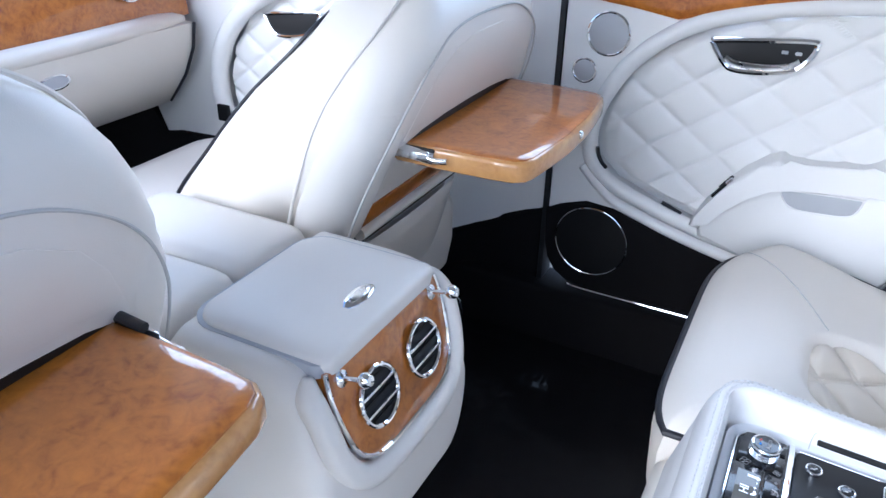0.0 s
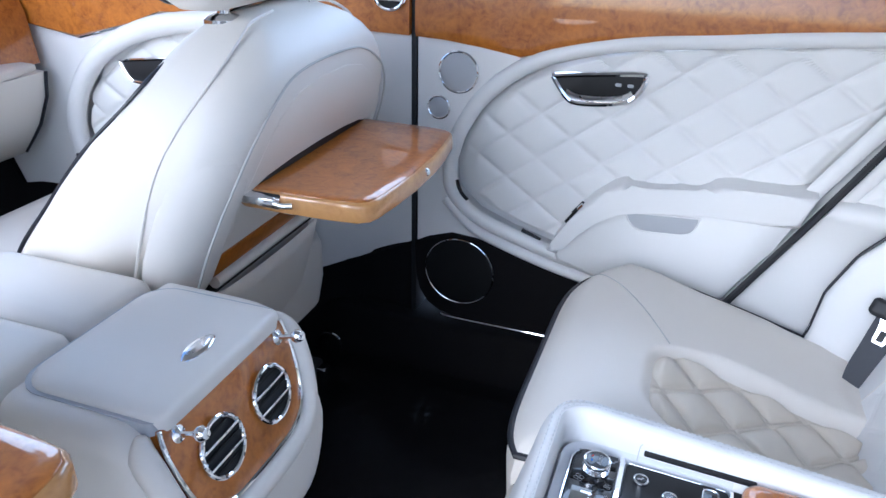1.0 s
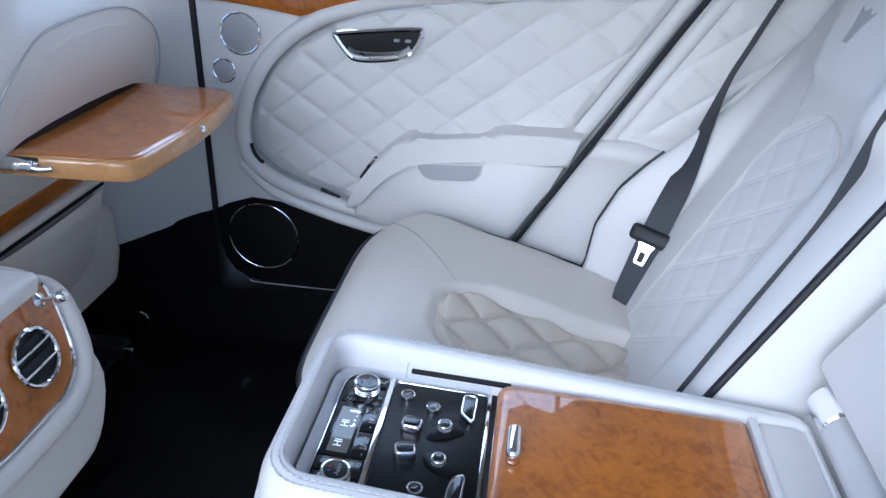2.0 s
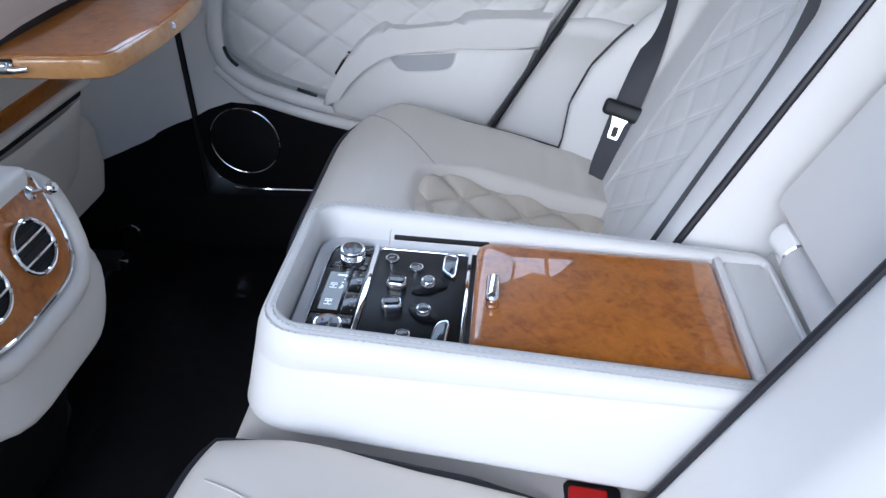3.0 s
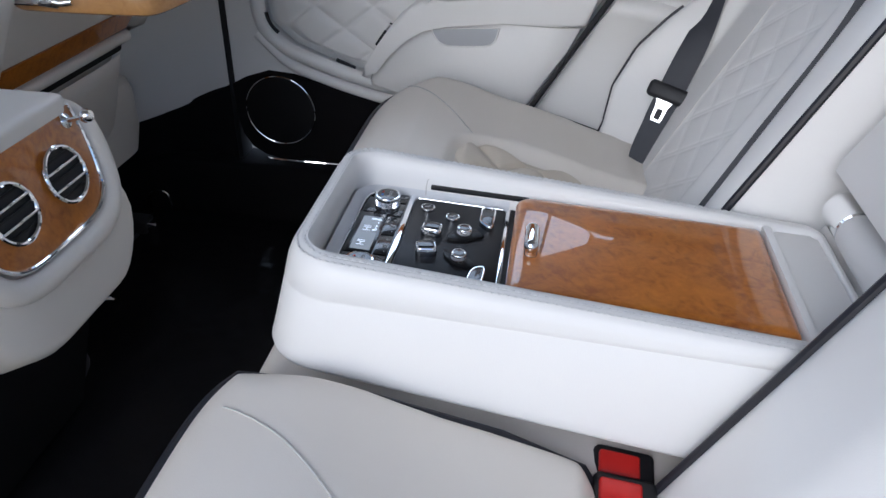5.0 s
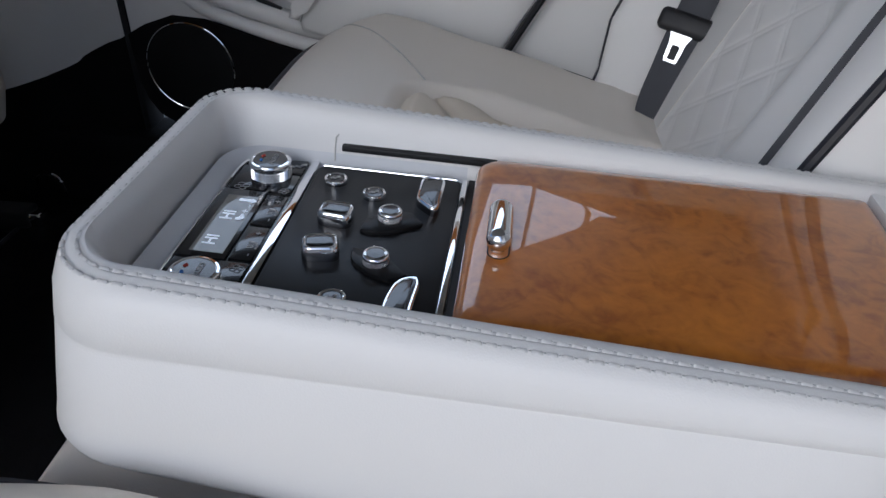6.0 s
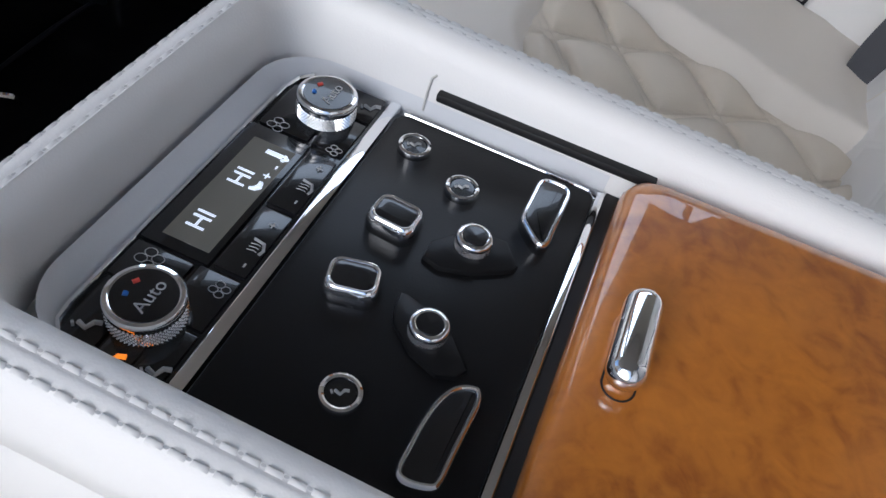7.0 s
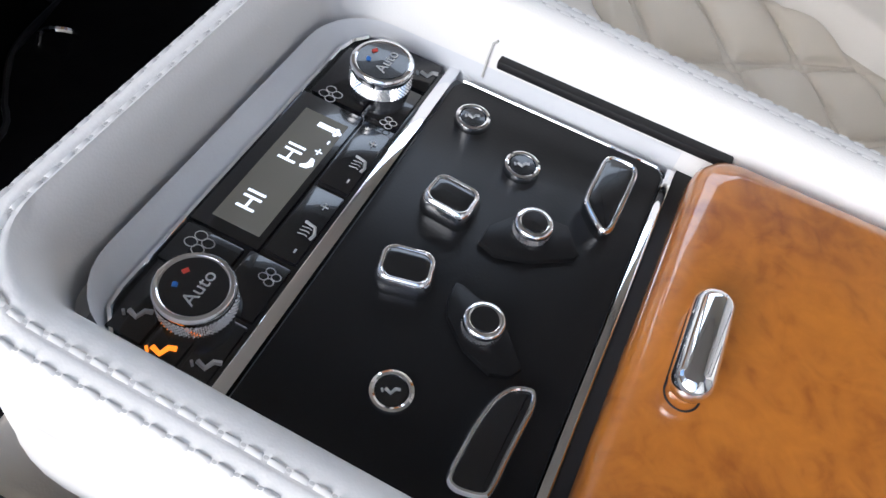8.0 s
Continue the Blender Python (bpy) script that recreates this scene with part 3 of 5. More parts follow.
for dz in (-0.012, 0.0, 0.012):
    part("vent_slat", rbox(-0.53, -0.48, 0.719, 0.724, 0.7635 + dz, 0.7665 + dz, 0.001, 2), CHROME, vent)
gap = part("door_gap", rbox(-0.4695, -0.459, 0.737, 0.79, 0.12, 0.836, 0.002, 2), RUBBER)
tagged(gap, "black rubber gap between pillar and rear door", "door seal")

# ---- far front door, seen past the seats ----
def front_door():
    door = thing("front_door", (-1.1, 0.76, 0.13), "closed white front door with quilted insert and veneer rail", "car door")
    part("door_panel", plate([(-0.712, 0.12), (-0.712, 0.70), (-1.0, 0.70), (-1.08, 0.665), (-1.22, 0.625), (-1.40, 0.66), (-1.55, 0.66), (-1.55, 0.30), (-1.40, 0.31), (-1.30, 0.28), (-1.2, 0.2), (-1.1, 0.12)], XZ, 0.80, 0.778, 0.004), LEATHER, door)
    fore = [(-0.712, 0.23), (-0.8, 0.23), (-1.0, 0.25), (-1.16, 0.28), (-1.25, 0.34), (-1.27, 0.42), (-1.245, 0.51), (-1.18, 0.59), (-1.08, 0.648), (-0.95, 0.682), (-0.712, 0.695), (-0.712, 0.70), (-1.0, 0.70), (-1.08, 0.665), (-1.22, 0.625), (-1.40, 0.66), (-1.55, 0.66), (-1.55, 0.24), (-1.3, 0.2), (-0.712, 0.15)]
    part("front_pad", plate(fore, XZ, 0.779, 0.735, 0.003), LEATHER, door)
    part("veneer_rail", plate([(-0.712, 0.705), (-0.712, 0.83), (-1.6, 0.82), (-1.6, 0.665), (-1.40, 0.665), (-1.22, 0.63), (-1.08, 0.67), (-1.0, 0.705)], XZ, 0.80, 0.722, 0.006), WOOD, door, "glossy burr veneer rail")
    part("window_ledge", rbox(-1.6, -0.712, 0.735, 0.80, 0.831, 0.84, 0.003), LEATHER, door)
    rim = [(-0.75, 0.695), (-0.95, 0.682), (-1.08, 0.648), (-1.18, 0.59), (-1.245, 0.51), (-1.27, 0.42), (-1.25, 0.34), (-1.16, 0.28), (-1.0, 0.25), (-0.8, 0.23)]
    part("padded_rim", tube(spline([(x, 0.728, z) for x, z in rim], 6), 0.017, 12, flat=(0.022, 0.018), up=(0, 1, 0)), LEATHER, door)

    def field(u, v):
        z = 0.28 + 0.38 * u
        xl = along(z, [(0.28, -1.13), (0.34, -1.225), (0.42, -1.248), (0.51, -1.222), (0.59, -1.16), (0.65, -1.04), (0.66, -1.0)])
        x = xl + (-0.72 - xl) * v
        return Vector((x, 0.750 - soft_quilt(x, z, 0.114, 0.083, 0.0085), z))
    part("quilted_panel", grid(field, 90, 130), LEATHER, door, "diamond-quilted white leather insert", 80)
    hb = [(-1.127, 0.583), (-1.122, 0.589), (-1.06, 0.597), (-0.99, 0.605), (-0.985, 0.597), (-1.0, 0.570), (-1.02, 0.557), (-1.06, 0.548), (-1.095, 0.547), (-1.11, 0.555)]
    h = part("door_handle", plate(hb, XZ, 0.765, 0.738, 0.003), DARK, door, "black recess of the door handle")
    part("handle_bezel", tube(spline([(x, 0.738, z) for x, z in hb], 4, True), 0.004, 8, True), CHROME, h, "chrome bezel")
    part("switch", rbox(-1.27, -1.235, 0.705, 0.715, 0.335, 0.375, 0.004), SATIN, door, "black switch at the rim")
    part("carpet_panel", plate([(-0.72, 0.02), (-0.72, 0.21), (-1.1, 0.24), (-1.22, 0.265), (-1.32, 0.28), (-1.42, 0.275), (-1.47, 0.265), (-1.50, 0.34), (-1.74, 0.36), (-1.74, 0.02)], XZ, 0.80, 0.722, 0.006), CARPET, door, "black carpeted lower door panel")


front_door()


# ---- dashboard with glove box ----
def dashboard():
    dash = thing("dashboard", (-1.5, 0.2, 0.35), "cream leather and veneer dashboard with a glove box", "dashboard")
    prof = [(-1.50, 0.335), (-1.41, 0.36), (-1.352, 0.435), (-1.318, 0.50), (-1.305, 0.556), (-1.50, 0.568)]
    part("glove_box", plate(prof, lambda a, b, d: Vector((a, d, b)), 0.705, 0.12, 0.01), CREAM, dash, "cream leather glove box door")
    roll = [(-1.330, -0.2, 0.566), (-1.320, 0.1, 0.566), (-1.315, 0.4, 0.567), (-1.325, 0.60, 0.567), (-1.345, 0.695, 0.562)]
    part("leather_roll", tube(spline(roll, 6), 0.02, 12, flat=(0.022, 0.019)), CREAM, dash)
    part("knee_panel", plate([(-1.52, 0.28), (-1.41, 0.31), (-1.33, 0.44), (-1.32, 0.55), (-1.52, 0.56)], XZ, 0.115, -0.70, 0.01), CREAM, dash)
    vp = [(-1.42, 0.56), (-1.325, 0.57), (-1.338, 0.68), (-1.37, 0.75), (-1.45, 0.77), (-1.55, 0.60)]
    part("veneer_fascia", plate(vp, XZ, 0.715, -0.70, 0.004), WOOD, dash, "glossy burr veneer fascia")
    part("dash_top", plate([(-1.39, 0.755), (-1.38, 0.785), (-1.44, 0.81), (-1.74, 0.80), (-1.74, 0.74)], XZ, 0.74, -0.74, 0.01), CREAM, dash)
    m = Matrix.Translation((-1.316, 0.345, 0.508)) @ Matrix.Rotation(radians(75), 4, "Y")
    h = part("glove_box_handle", lathe([(0.0, 0), (1.0, 0.0), (1.0, 0.5), (0.85, 1.0), (0.0, 1.0)], m @ Matrix.Diagonal((0.016, 0.034, 0.006, 1)), 32), CHROME, dash, "oval chrome latch")
    part("latch_recess", lathe([(0.0, 0), (1.0, 0.0), (0.0, 0.3)], m @ Matrix.Translation((0.001, 0, 0.006)) @ Matrix.Diagonal((0.011, 0.027, 0.002, 1)), 24), GREY, h)
    m = Matrix.Translation((-1.332, 0.56, 0.66)) @ Matrix.Rotation(radians(85), 4, "Y")
    v = part("dash_vent", lathe([(0.0, 0.002), (0.036, 0.002), (0.036, 0.008), (0.0, 0.004)], m, 32), DARK, dash, "round black air vent")
    part("vent_ring", tube([m @ Vector((0.037 * math.cos(2 * math.pi * k / 40), 0.037 * math.sin(2 * math.pi * k / 40), 0.009)) for k in range(40)], 0.005, 8, True), CHROME, v, "chrome ring")
    part("edge_piping", tube([(-1.302, 0.703, 0.556), (-1.316, 0.705, 0.50), (-1.350, 0.705, 0.435), (-1.378, 0.704, 0.400), (-1.408, 0.70, 0.363)], 0.004, 6), PIPING, dash)


dashboard()


# ---- front seats with picnic tables ----
def front_seat(s, label):
    """s = 1: the far seat, -1: the near one."""
    yc = 0.40
    seat = thing("car_seat", (-0.75, s * yc, 0), label, "car seat", "front seats")
    hw = [(0.20, 0.255), (0.45, 0.264), (0.53, 0.262), (0.59, 0.257), (0.65, 0.244), (0.71, 0.220), (0.755, 0.186), (0.785, 0.146), (0.805, 0.096), (0.812, 0.05)]
    low = [(0.20, 0.105), (0.24, 0.14), (0.30, 0.152), (0.39, 0.160), (0.43, 0.185), (0.48, 0.235), (0.52, 0.262)]
    xr = [(0.20, -0.600), (0.30, -0.578), (0.42, -0.550), (0.50, -0.520), (0.60, -0.478), (0.66, -0.460), (0.70, -0.453), (0.74, -0.454), (0.775, -0.470), (0.80, -0.50), (0.812, -0.53)]
    xf = [(0.20, -0.875), (0.35, -0.875), (0.466, -0.826), (0.636, -0.688), (0.72, -0.618), (0.77, -0.592), (0.795, -0.578), (0.812, -0.56)]

    squat = lambda z: z if z < 0.60 or s < 0 else 0.60 + (z - 0.60) * 0.873
    hw, xr, xf = ([(squat(z), w) for z, w in tab] for tab in (hw, xr, xf))

    def panel_x(z):
        return along(z, xr) - 0.024 * (1 - smooth(0.572, 0.580, z))
    rings = []
    for z in (0.20, 0.24, 0.30, 0.36, 0.40, 0.43, 0.46, 0.49, 0.52, 0.55, 0.570, 0.582, 0.61, 0.65, 0.69, 0.72, 0.745, 0.765, 0.782, 0.795, 0.805, 0.812):
        z = squat(z)
        w, a, b = along(z, hw), along(z, xf), panel_x(z)
        r = min(0.07, w * 0.9, (b - a) * 0.45)
        line = rounded(a, b, -w, w, (r * 0.4, r, r, r * 0.4), 7)
        full = []
        for k, q in enumerate(line):
            e = line[(k + 1) % len(line)]
            n = 8 if k % 8 == 7 else 1
            full += [(q[0] + (e[0] - q[0]) * t / n, q[1] + (e[1] - q[1]) * t / n) for t in range(n)]
        pinch = along(z, low) / w if z < 0.52 else 1.0
        rings.append([Vector((x, s * (yc + y * (1 + (pinch - 1) * smooth(-0.70, -0.61, x))), z)) for x, y in full])
    part("backrest", loft(rings), CREAM, seat, "white leather seat back", 60)

    def rear(y, z, d=0.0):
        return Vector((panel_x(z) + d, s * y, z))

    def shell(y, z, d=0.0):
        return Vector((along(z, xr) + d, s * y, z))
    # side borders of the shell, standing proud of the recessed lower panel
    for sy in (-1, 1):
        rows = []
        for z, i in ((0.425, 0.03), (0.435, 0.012), (0.46, 0.003), (0.50, 0.0), (0.54, 0.0), (0.575, 0.0), (0.60, 0.001), (0.63, 0.004), (0.66, 0.010)):
            e = along(z, xr) + 0.0005
            rows.append([Vector((x, s * (yc + sy * y), z)) for x, y in rounded(e - 0.08 + i, e - i, along(z, [(0.45, 0.20), (0.60, 0.180), (0.66, 0.15)]) + i * 0.4, along(z, hw) + 0.001 - i, (0.004, 0.010, 0.06 - min(i, 0.02), 0.01), 7)])
        part("side_border", loft(rows), CREAM, seat, sharp=60)
    # raised seams of the shell
    tall = lambda z: z if z < 0.60 or s > 0 else 0.60 + (z - 0.60) / 0.873
    for sy in (-1, 1):
        p = [(x, s * (yc + sy * (along(tall(z), hw) + 0.0006)), tall(z)) for x, z in ((-0.622, 0.43), (-0.611, 0.472), (-0.588, 0.548), (-0.564, 0.620), (-0.537, 0.675), (-0.515, 0.713), (-0.504, 0.742), (-0.503, 0.762))]
        p += [(-0.508, s * (yc + sy * 0.105), tall(0.779)), (-0.510, s * (yc + sy * 0.05), tall(0.7855))]
        part("seam", tube(spline(p, 6), 0.0022, 6), CREAM, seat)
    # black piping on the front edge of the bolsters
        p = [(along(z, xf) + 0.012, s * (yc + sy * (along(z, hw) - 0.004)), z) for z in (0.36, 0.466, 0.55, 0.631, 0.687, 0.727)] + [(-0.577, s * (yc + sy * 0.105), tall(0.763)), (-0.568, s * (yc + sy * 0.05), tall(0.782)), (-0.564, s * yc, tall(0.788))]
        part("piping", tube(spline(p, 6), 0.0027, 6), PIPING, seat, "black piping")
    # arched back panel, above the table slot
    arch = [(yc + k * w, z) for k, w, z in [(-1, 0.240, 0.45), (-1, 0.238, 0.50), (-1, 0.233, 0.55), (-1, 0.221, 0.60), (-1, 0.198, 0.648), (-1, 0.164, 0.684), (-1, 0.112, 0.712), (-1, 0.05, 0.722), (1, 0.05, 0.722), (1, 0.112, 0.712), (1, 0.164, 0.684), (1, 0.198, 0.648), (1, 0.221, 0.60), (1, 0.233, 0.55), (1, 0.238, 0.50), (1, 0.240, 0.45)]]
    bm = tube(spline([shell(y, z, 0.0003) for y, z in arch], 8), 0.0016, 6)
    part("panel_seam", bm, SEAM, seat)
    top = [(yc + k * w, z) for k, w, z in [(-1, 0.168, 0.583), (-1, 0.183, 0.590), (-1, 0.160, 0.640), (-1, 0.136, 0.670), (-1, 0.095, 0.692), (-1, 0.045, 0.701), (1, 0.045, 0.701), (1, 0.095, 0.692), (1, 0.136, 0.670), (1, 0.160, 0.640), (1, 0.183, 0.590), (1, 0.168, 0.583), (1, 0.14, 0.592), (1, 0.08, 0.597), (1, 0.0, 0.599), (-1, 0.08, 0.597), (-1, 0.14, 0.592)]]
    part("upper_panel", plate(top, lambda a, b, d: rear(a, b, d), -0.02, 0.0008, 0.0005), CREAM, seat)
    # no real slot: a dark sheet paints the shade behind the table
    slot = [(yc + k * w, z) for k, w, z in [(-1, 0.172, 0.581), (-1, 0.14, 0.591), (-1, 0.08, 0.596), (1, 0.0, 0.598), (1, 0.08, 0.596), (1, 0.14, 0.591), (1, 0.172, 0.581)]]
    part("table_slot_shade", plate(slot, lambda a, b, d: rear(a, b, d), -0.03, 0.001), DARK, seat, "dark sheet for the shade in the slot behind the table")
    part("lower_panel", plate(rounded(yc - 0.19, yc + 0.19, 0.475, 0.562, 0.004), lambda a, b, d: rear(a, b, d), -0.02, 0.003, 0.002), CREAM, seat)
    part("veneer_strip", plate([(yc - 0.197, 0.440), (yc - 0.197, 0.474), (yc + 0.197, 0.474), (yc + 0.16, 0.440)], lambda a, b, d: rear(a, b, d), -0.02, 0.006, 0.003), WOOD, seat, "burr veneer strip")
    part("pocket_roll", tube([rear(yc + k * 0.165, 0.428, 0.004) for k in (-1, -0.5, 0, 0.5, 1)], 0.010, 10), CREAM, seat)
    # the pocket isn't open; its shaded mouth is a dark sheet
    part("pocket_mouth_shade", plate(rounded(yc - 0.16, yc + 0.155, 0.404, 0.421, 0.003), lambda a, b, d: rear(a, b, d), -0.02, 0.003), DARK, seat, "dark sheet for the shade in the map pocket's mouth")

    def bag(u, v):
        z = 0.21 + 0.192 * u
        y = yc + (2 * v - 1) * (along(z, low) - 0.012)
        bulge = max(math.sin(math.pi * v), 0.0) ** 0.35 * (0.010 + 0.010 * smooth(0, 0.9, u)) * (1 - 0.4 * smooth(0.95, 1, u))
        return rear(y, z, 0.001 + bulge)
    part("map_pocket", grid(bag, 14, 24), CREAM, seat, "white leather map pocket")
    part("seat_base", rbox(-1.15, -0.68, s * yc - 0.16, s * yc + 0.16, 0.06, 0.22, 0.03), RUBBER, seat, "black seat base")
    for y in (yc - 0.2, yc + 0.2):
        part("seat_rail", rbox(-1.15, -0.62, s * y - 0.02, s * y + 0.02, 0.0, 0.04, 0.006), RUBBER, seat, "black seat rail")
        part("rail_end", rbox(-0.632, -0.600, s * y - 0.014, s * y + 0.014, 0.006, 0.034, 0.004), CHROME, seat, "bright end of the seat rail")
    part("cushion", loft([[Vector((x, s * (yc + y), z)) for x, y in rounded(-1.24 + i, -0.60, -0.255 + i, 0.255 - i, 0.07, 6)] for z, i in ((0.20, 0.02), (0.24, 0.0), (0.31, 0.0), (0.33, 0.012), (0.338, 0.05), (0.34, 0.10))]), CREAM, seat, sharp=60)
    # head restraint
    hr = [[Vector((x, s * (yc + y), z)) for x, y in rounded(-0.625 + i, -0.515 - i, -0.155 + i, 0.155 - i, 0.045 - min(i, 0.03), 6)] for z, i in
          ((0.789, 0.045), (0.793, 0.022), (0.805, 0.006), (0.830, 0.0), (0.94, 0.0), (0.96, 0.008), (0.972, 0.03))]
    h = part("head_restraint", loft(hr), CREAM, seat, sharp=60)
    part("head_piping", tube(spline([(-0.618, s * (yc - 0.13), 0.955), (-0.618, s * (yc - 0.15), 0.895), (-0.615, s * (yc - 0.147), 0.83), (-0.61, s * (yc - 0.12), 0.799), (-0.61, s * yc, 0.795), (-0.61, s * (yc + 0.12), 0.799), (-0.615, s * (yc + 0.147), 0.83), (-0.618, s * (yc + 0.15), 0.895)], 6), 0.0045, 6), PIPING, h, "black piping")
    for y in (-0.085, 0.085):
        m = Matrix.Translation((-0.56, s * (yc + y), 0.772))
        part("head_post", lathe([(0.0, 0), (0.026, 0.0), (0.026, 0.006), (0.018, 0.010), (0.008, 0.012), (0.008, 0.06), (0.0, 0.06)], m, 24), CHROME, seat, "chrome head restraint post")
    # folding table
    z0 = 0.585
    half = [(-0.515, 0.160), (-0.500, 0.171), (-0.44, 0.172), (-0.370, 0.170), (-0.338, 0.166), (-0.326, 0.157), (-0.321, 0.142), (-0.315, 0.09), (-0.311, 0.04)]
    out = [(x, yc - y) for x, y in half] + [(x, yc + y) for x, y in half[::-1]]
    n = len(out)
    cx, cy = -0.41, yc
    def ring(k, z):
        return [Vector((cx + (x - cx) * (1 - k / 0.10), s * (cy + (y - cy) * (1 - k / 0.17)), z)) for x, y in out]
    body = loft([ring(0.016, z0 - 0.030), ring(0.005, z0 - 0.030), ring(0.0012, z0 - 0.0275), ring(0.0, z0 - 0.023), ring(0.0, z0 - 0.008), ring(0.0016, z0 - 0.0035), ring(0.0042, z0 - 0.0015)])
    tbl = part("picnic_table", body, EDGE_WOOD, seat, "folded-out veneer picnic table")
    part("table_top", loft([ring(0.0042, z0 - 0.006), ring(0.0042, z0 - 0.0012), ring(0.0055, z0), ring(0.02, z0)]), WOOD, tbl, "glossy burr veneer top", 60)
    for sy in (-1, 1):
        part("hinge_arm", tube(spline([(-0.520, s * (yc + sy * 0.170), 0.576), (-0.500, s * (yc + sy * 0.174), 0.576), (-0.47, s * (yc + sy * 0.175), 0.573), (-0.445, s * (yc + sy * 0.172), 0.570)], 6), 0.007, 10, flat=(0.005, 0.0085)), CHROME, tbl, "chrome hinge arm")
    yh = s * yc - s * 0.1725
    # dark plate painting the black shadows that surround the hinge block
    part("hinge_shade", rbox(-0.512, -0.444, yh - 0.0012, yh + 0.004, 0.563, 0.582, 0.006, 3), DARK, tbl, "dark plate for the shade in the recess round the hinge")
    part("hinge_block", rbox(-0.506, -0.448, yh - s * 0.003 - 0.006, yh - s * 0.003 + 0.006, 0.5665, 0.5795, 0.004, 3), CHROME, tbl, "chrome hinge block")
    part("hinge_link", tube(spline([(-0.455, yh - s * 0.004, 0.573), (-0.440, yh - s * 0.005, 0.570), (-0.424, yh - s * 0.003, 0.5715)], 5), 0.0042, 10), CHROME, tbl, "chrome hinge link")
    part("hinge_screw", lathe([(0, 0), (0.0052, 0.0), (0.0052, 0.0025), (0.003, 0.0035), (0, 0.0036)], Matrix.Translation((-0.468, yh - s * 0.008, 0.573)) @ Matrix.Rotation(radians(90 * s), 4, "X"), 20), STEEL, tbl)
    if s < 0:
        part("hinge_link", tube(spline([(-0.530, s * (yc - 0.168), 0.585), (-0.510, s * (yc - 0.170), 0.590), (-0.486, s * (yc - 0.171), 0.5885), (-0.455, s * (yc - 0.1715), 0.5855)], 6), 0.005, 10), RUBBER, tbl, "black hinge link")
        part("hinge_pin", lathe([(0, 0), (0.008, 0), (0.008, 0.004), (0.005, 0.007), (0, 0.008)], Matrix.Translation((-0.512, s * (yc - 0.169), 0.588)), 20), SATIN, tbl)
    m = Matrix.Translation((-0.3115, s * yc, z0 - 0.012)) @ Matrix.Rotation(radians(90), 4, "Y")
    part("release_button", lathe([(0.0, 0), (0.0055, 0.0), (0.0055, 0.003), (0.004, 0.0045), (0.0, 0.005)], m, 20), CHROME, tbl, "small chrome release button")
    return seat


bracket = part("floor_bracket", tube(spline([(-0.665, 0.688, 0.0), (-0.660, 0.688, 0.045), (-0.640, 0.687, 0.056), (-0.618, 0.686, 0.047), (-0.610, 0.686, 0.0)], 6), 0.003, 8), CHROME)
tagged(bracket, "small chrome wire bracket standing on the carpet", "bracket")
# two made-up chrome pieces stand in for glints of light on the floor
clip = part("floor_glint", tube(spline([(-0.592, 0.318, 0.011), (-0.588, 0.326, 0.026), (-0.574, 0.334, 0.030), (-0.562, 0.345, 0.024), (-0.560, 0.352, 0.012)], 6), 0.0042, 8), CHROME)
tagged(clip, "small curved metal piece added for a glint on the black floor mat", "clip", "floor clips")
clip = part("floor_glint", tube(spline([(-0.672, 0.372, 0.0), (-0.664, 0.376, 0.020), (-0.650, 0.382, 0.024), (-0.642, 0.394, 0.0)], 6), 0.005, 8), CHROME)
tagged(clip, "small curved metal piece added for a glint on the carpet", "clip", "floor clips")
front_seat(1, "white leather front seat with open picnic table and black piping")
front_seat(-1, "white leather driver's seat with open picnic table")


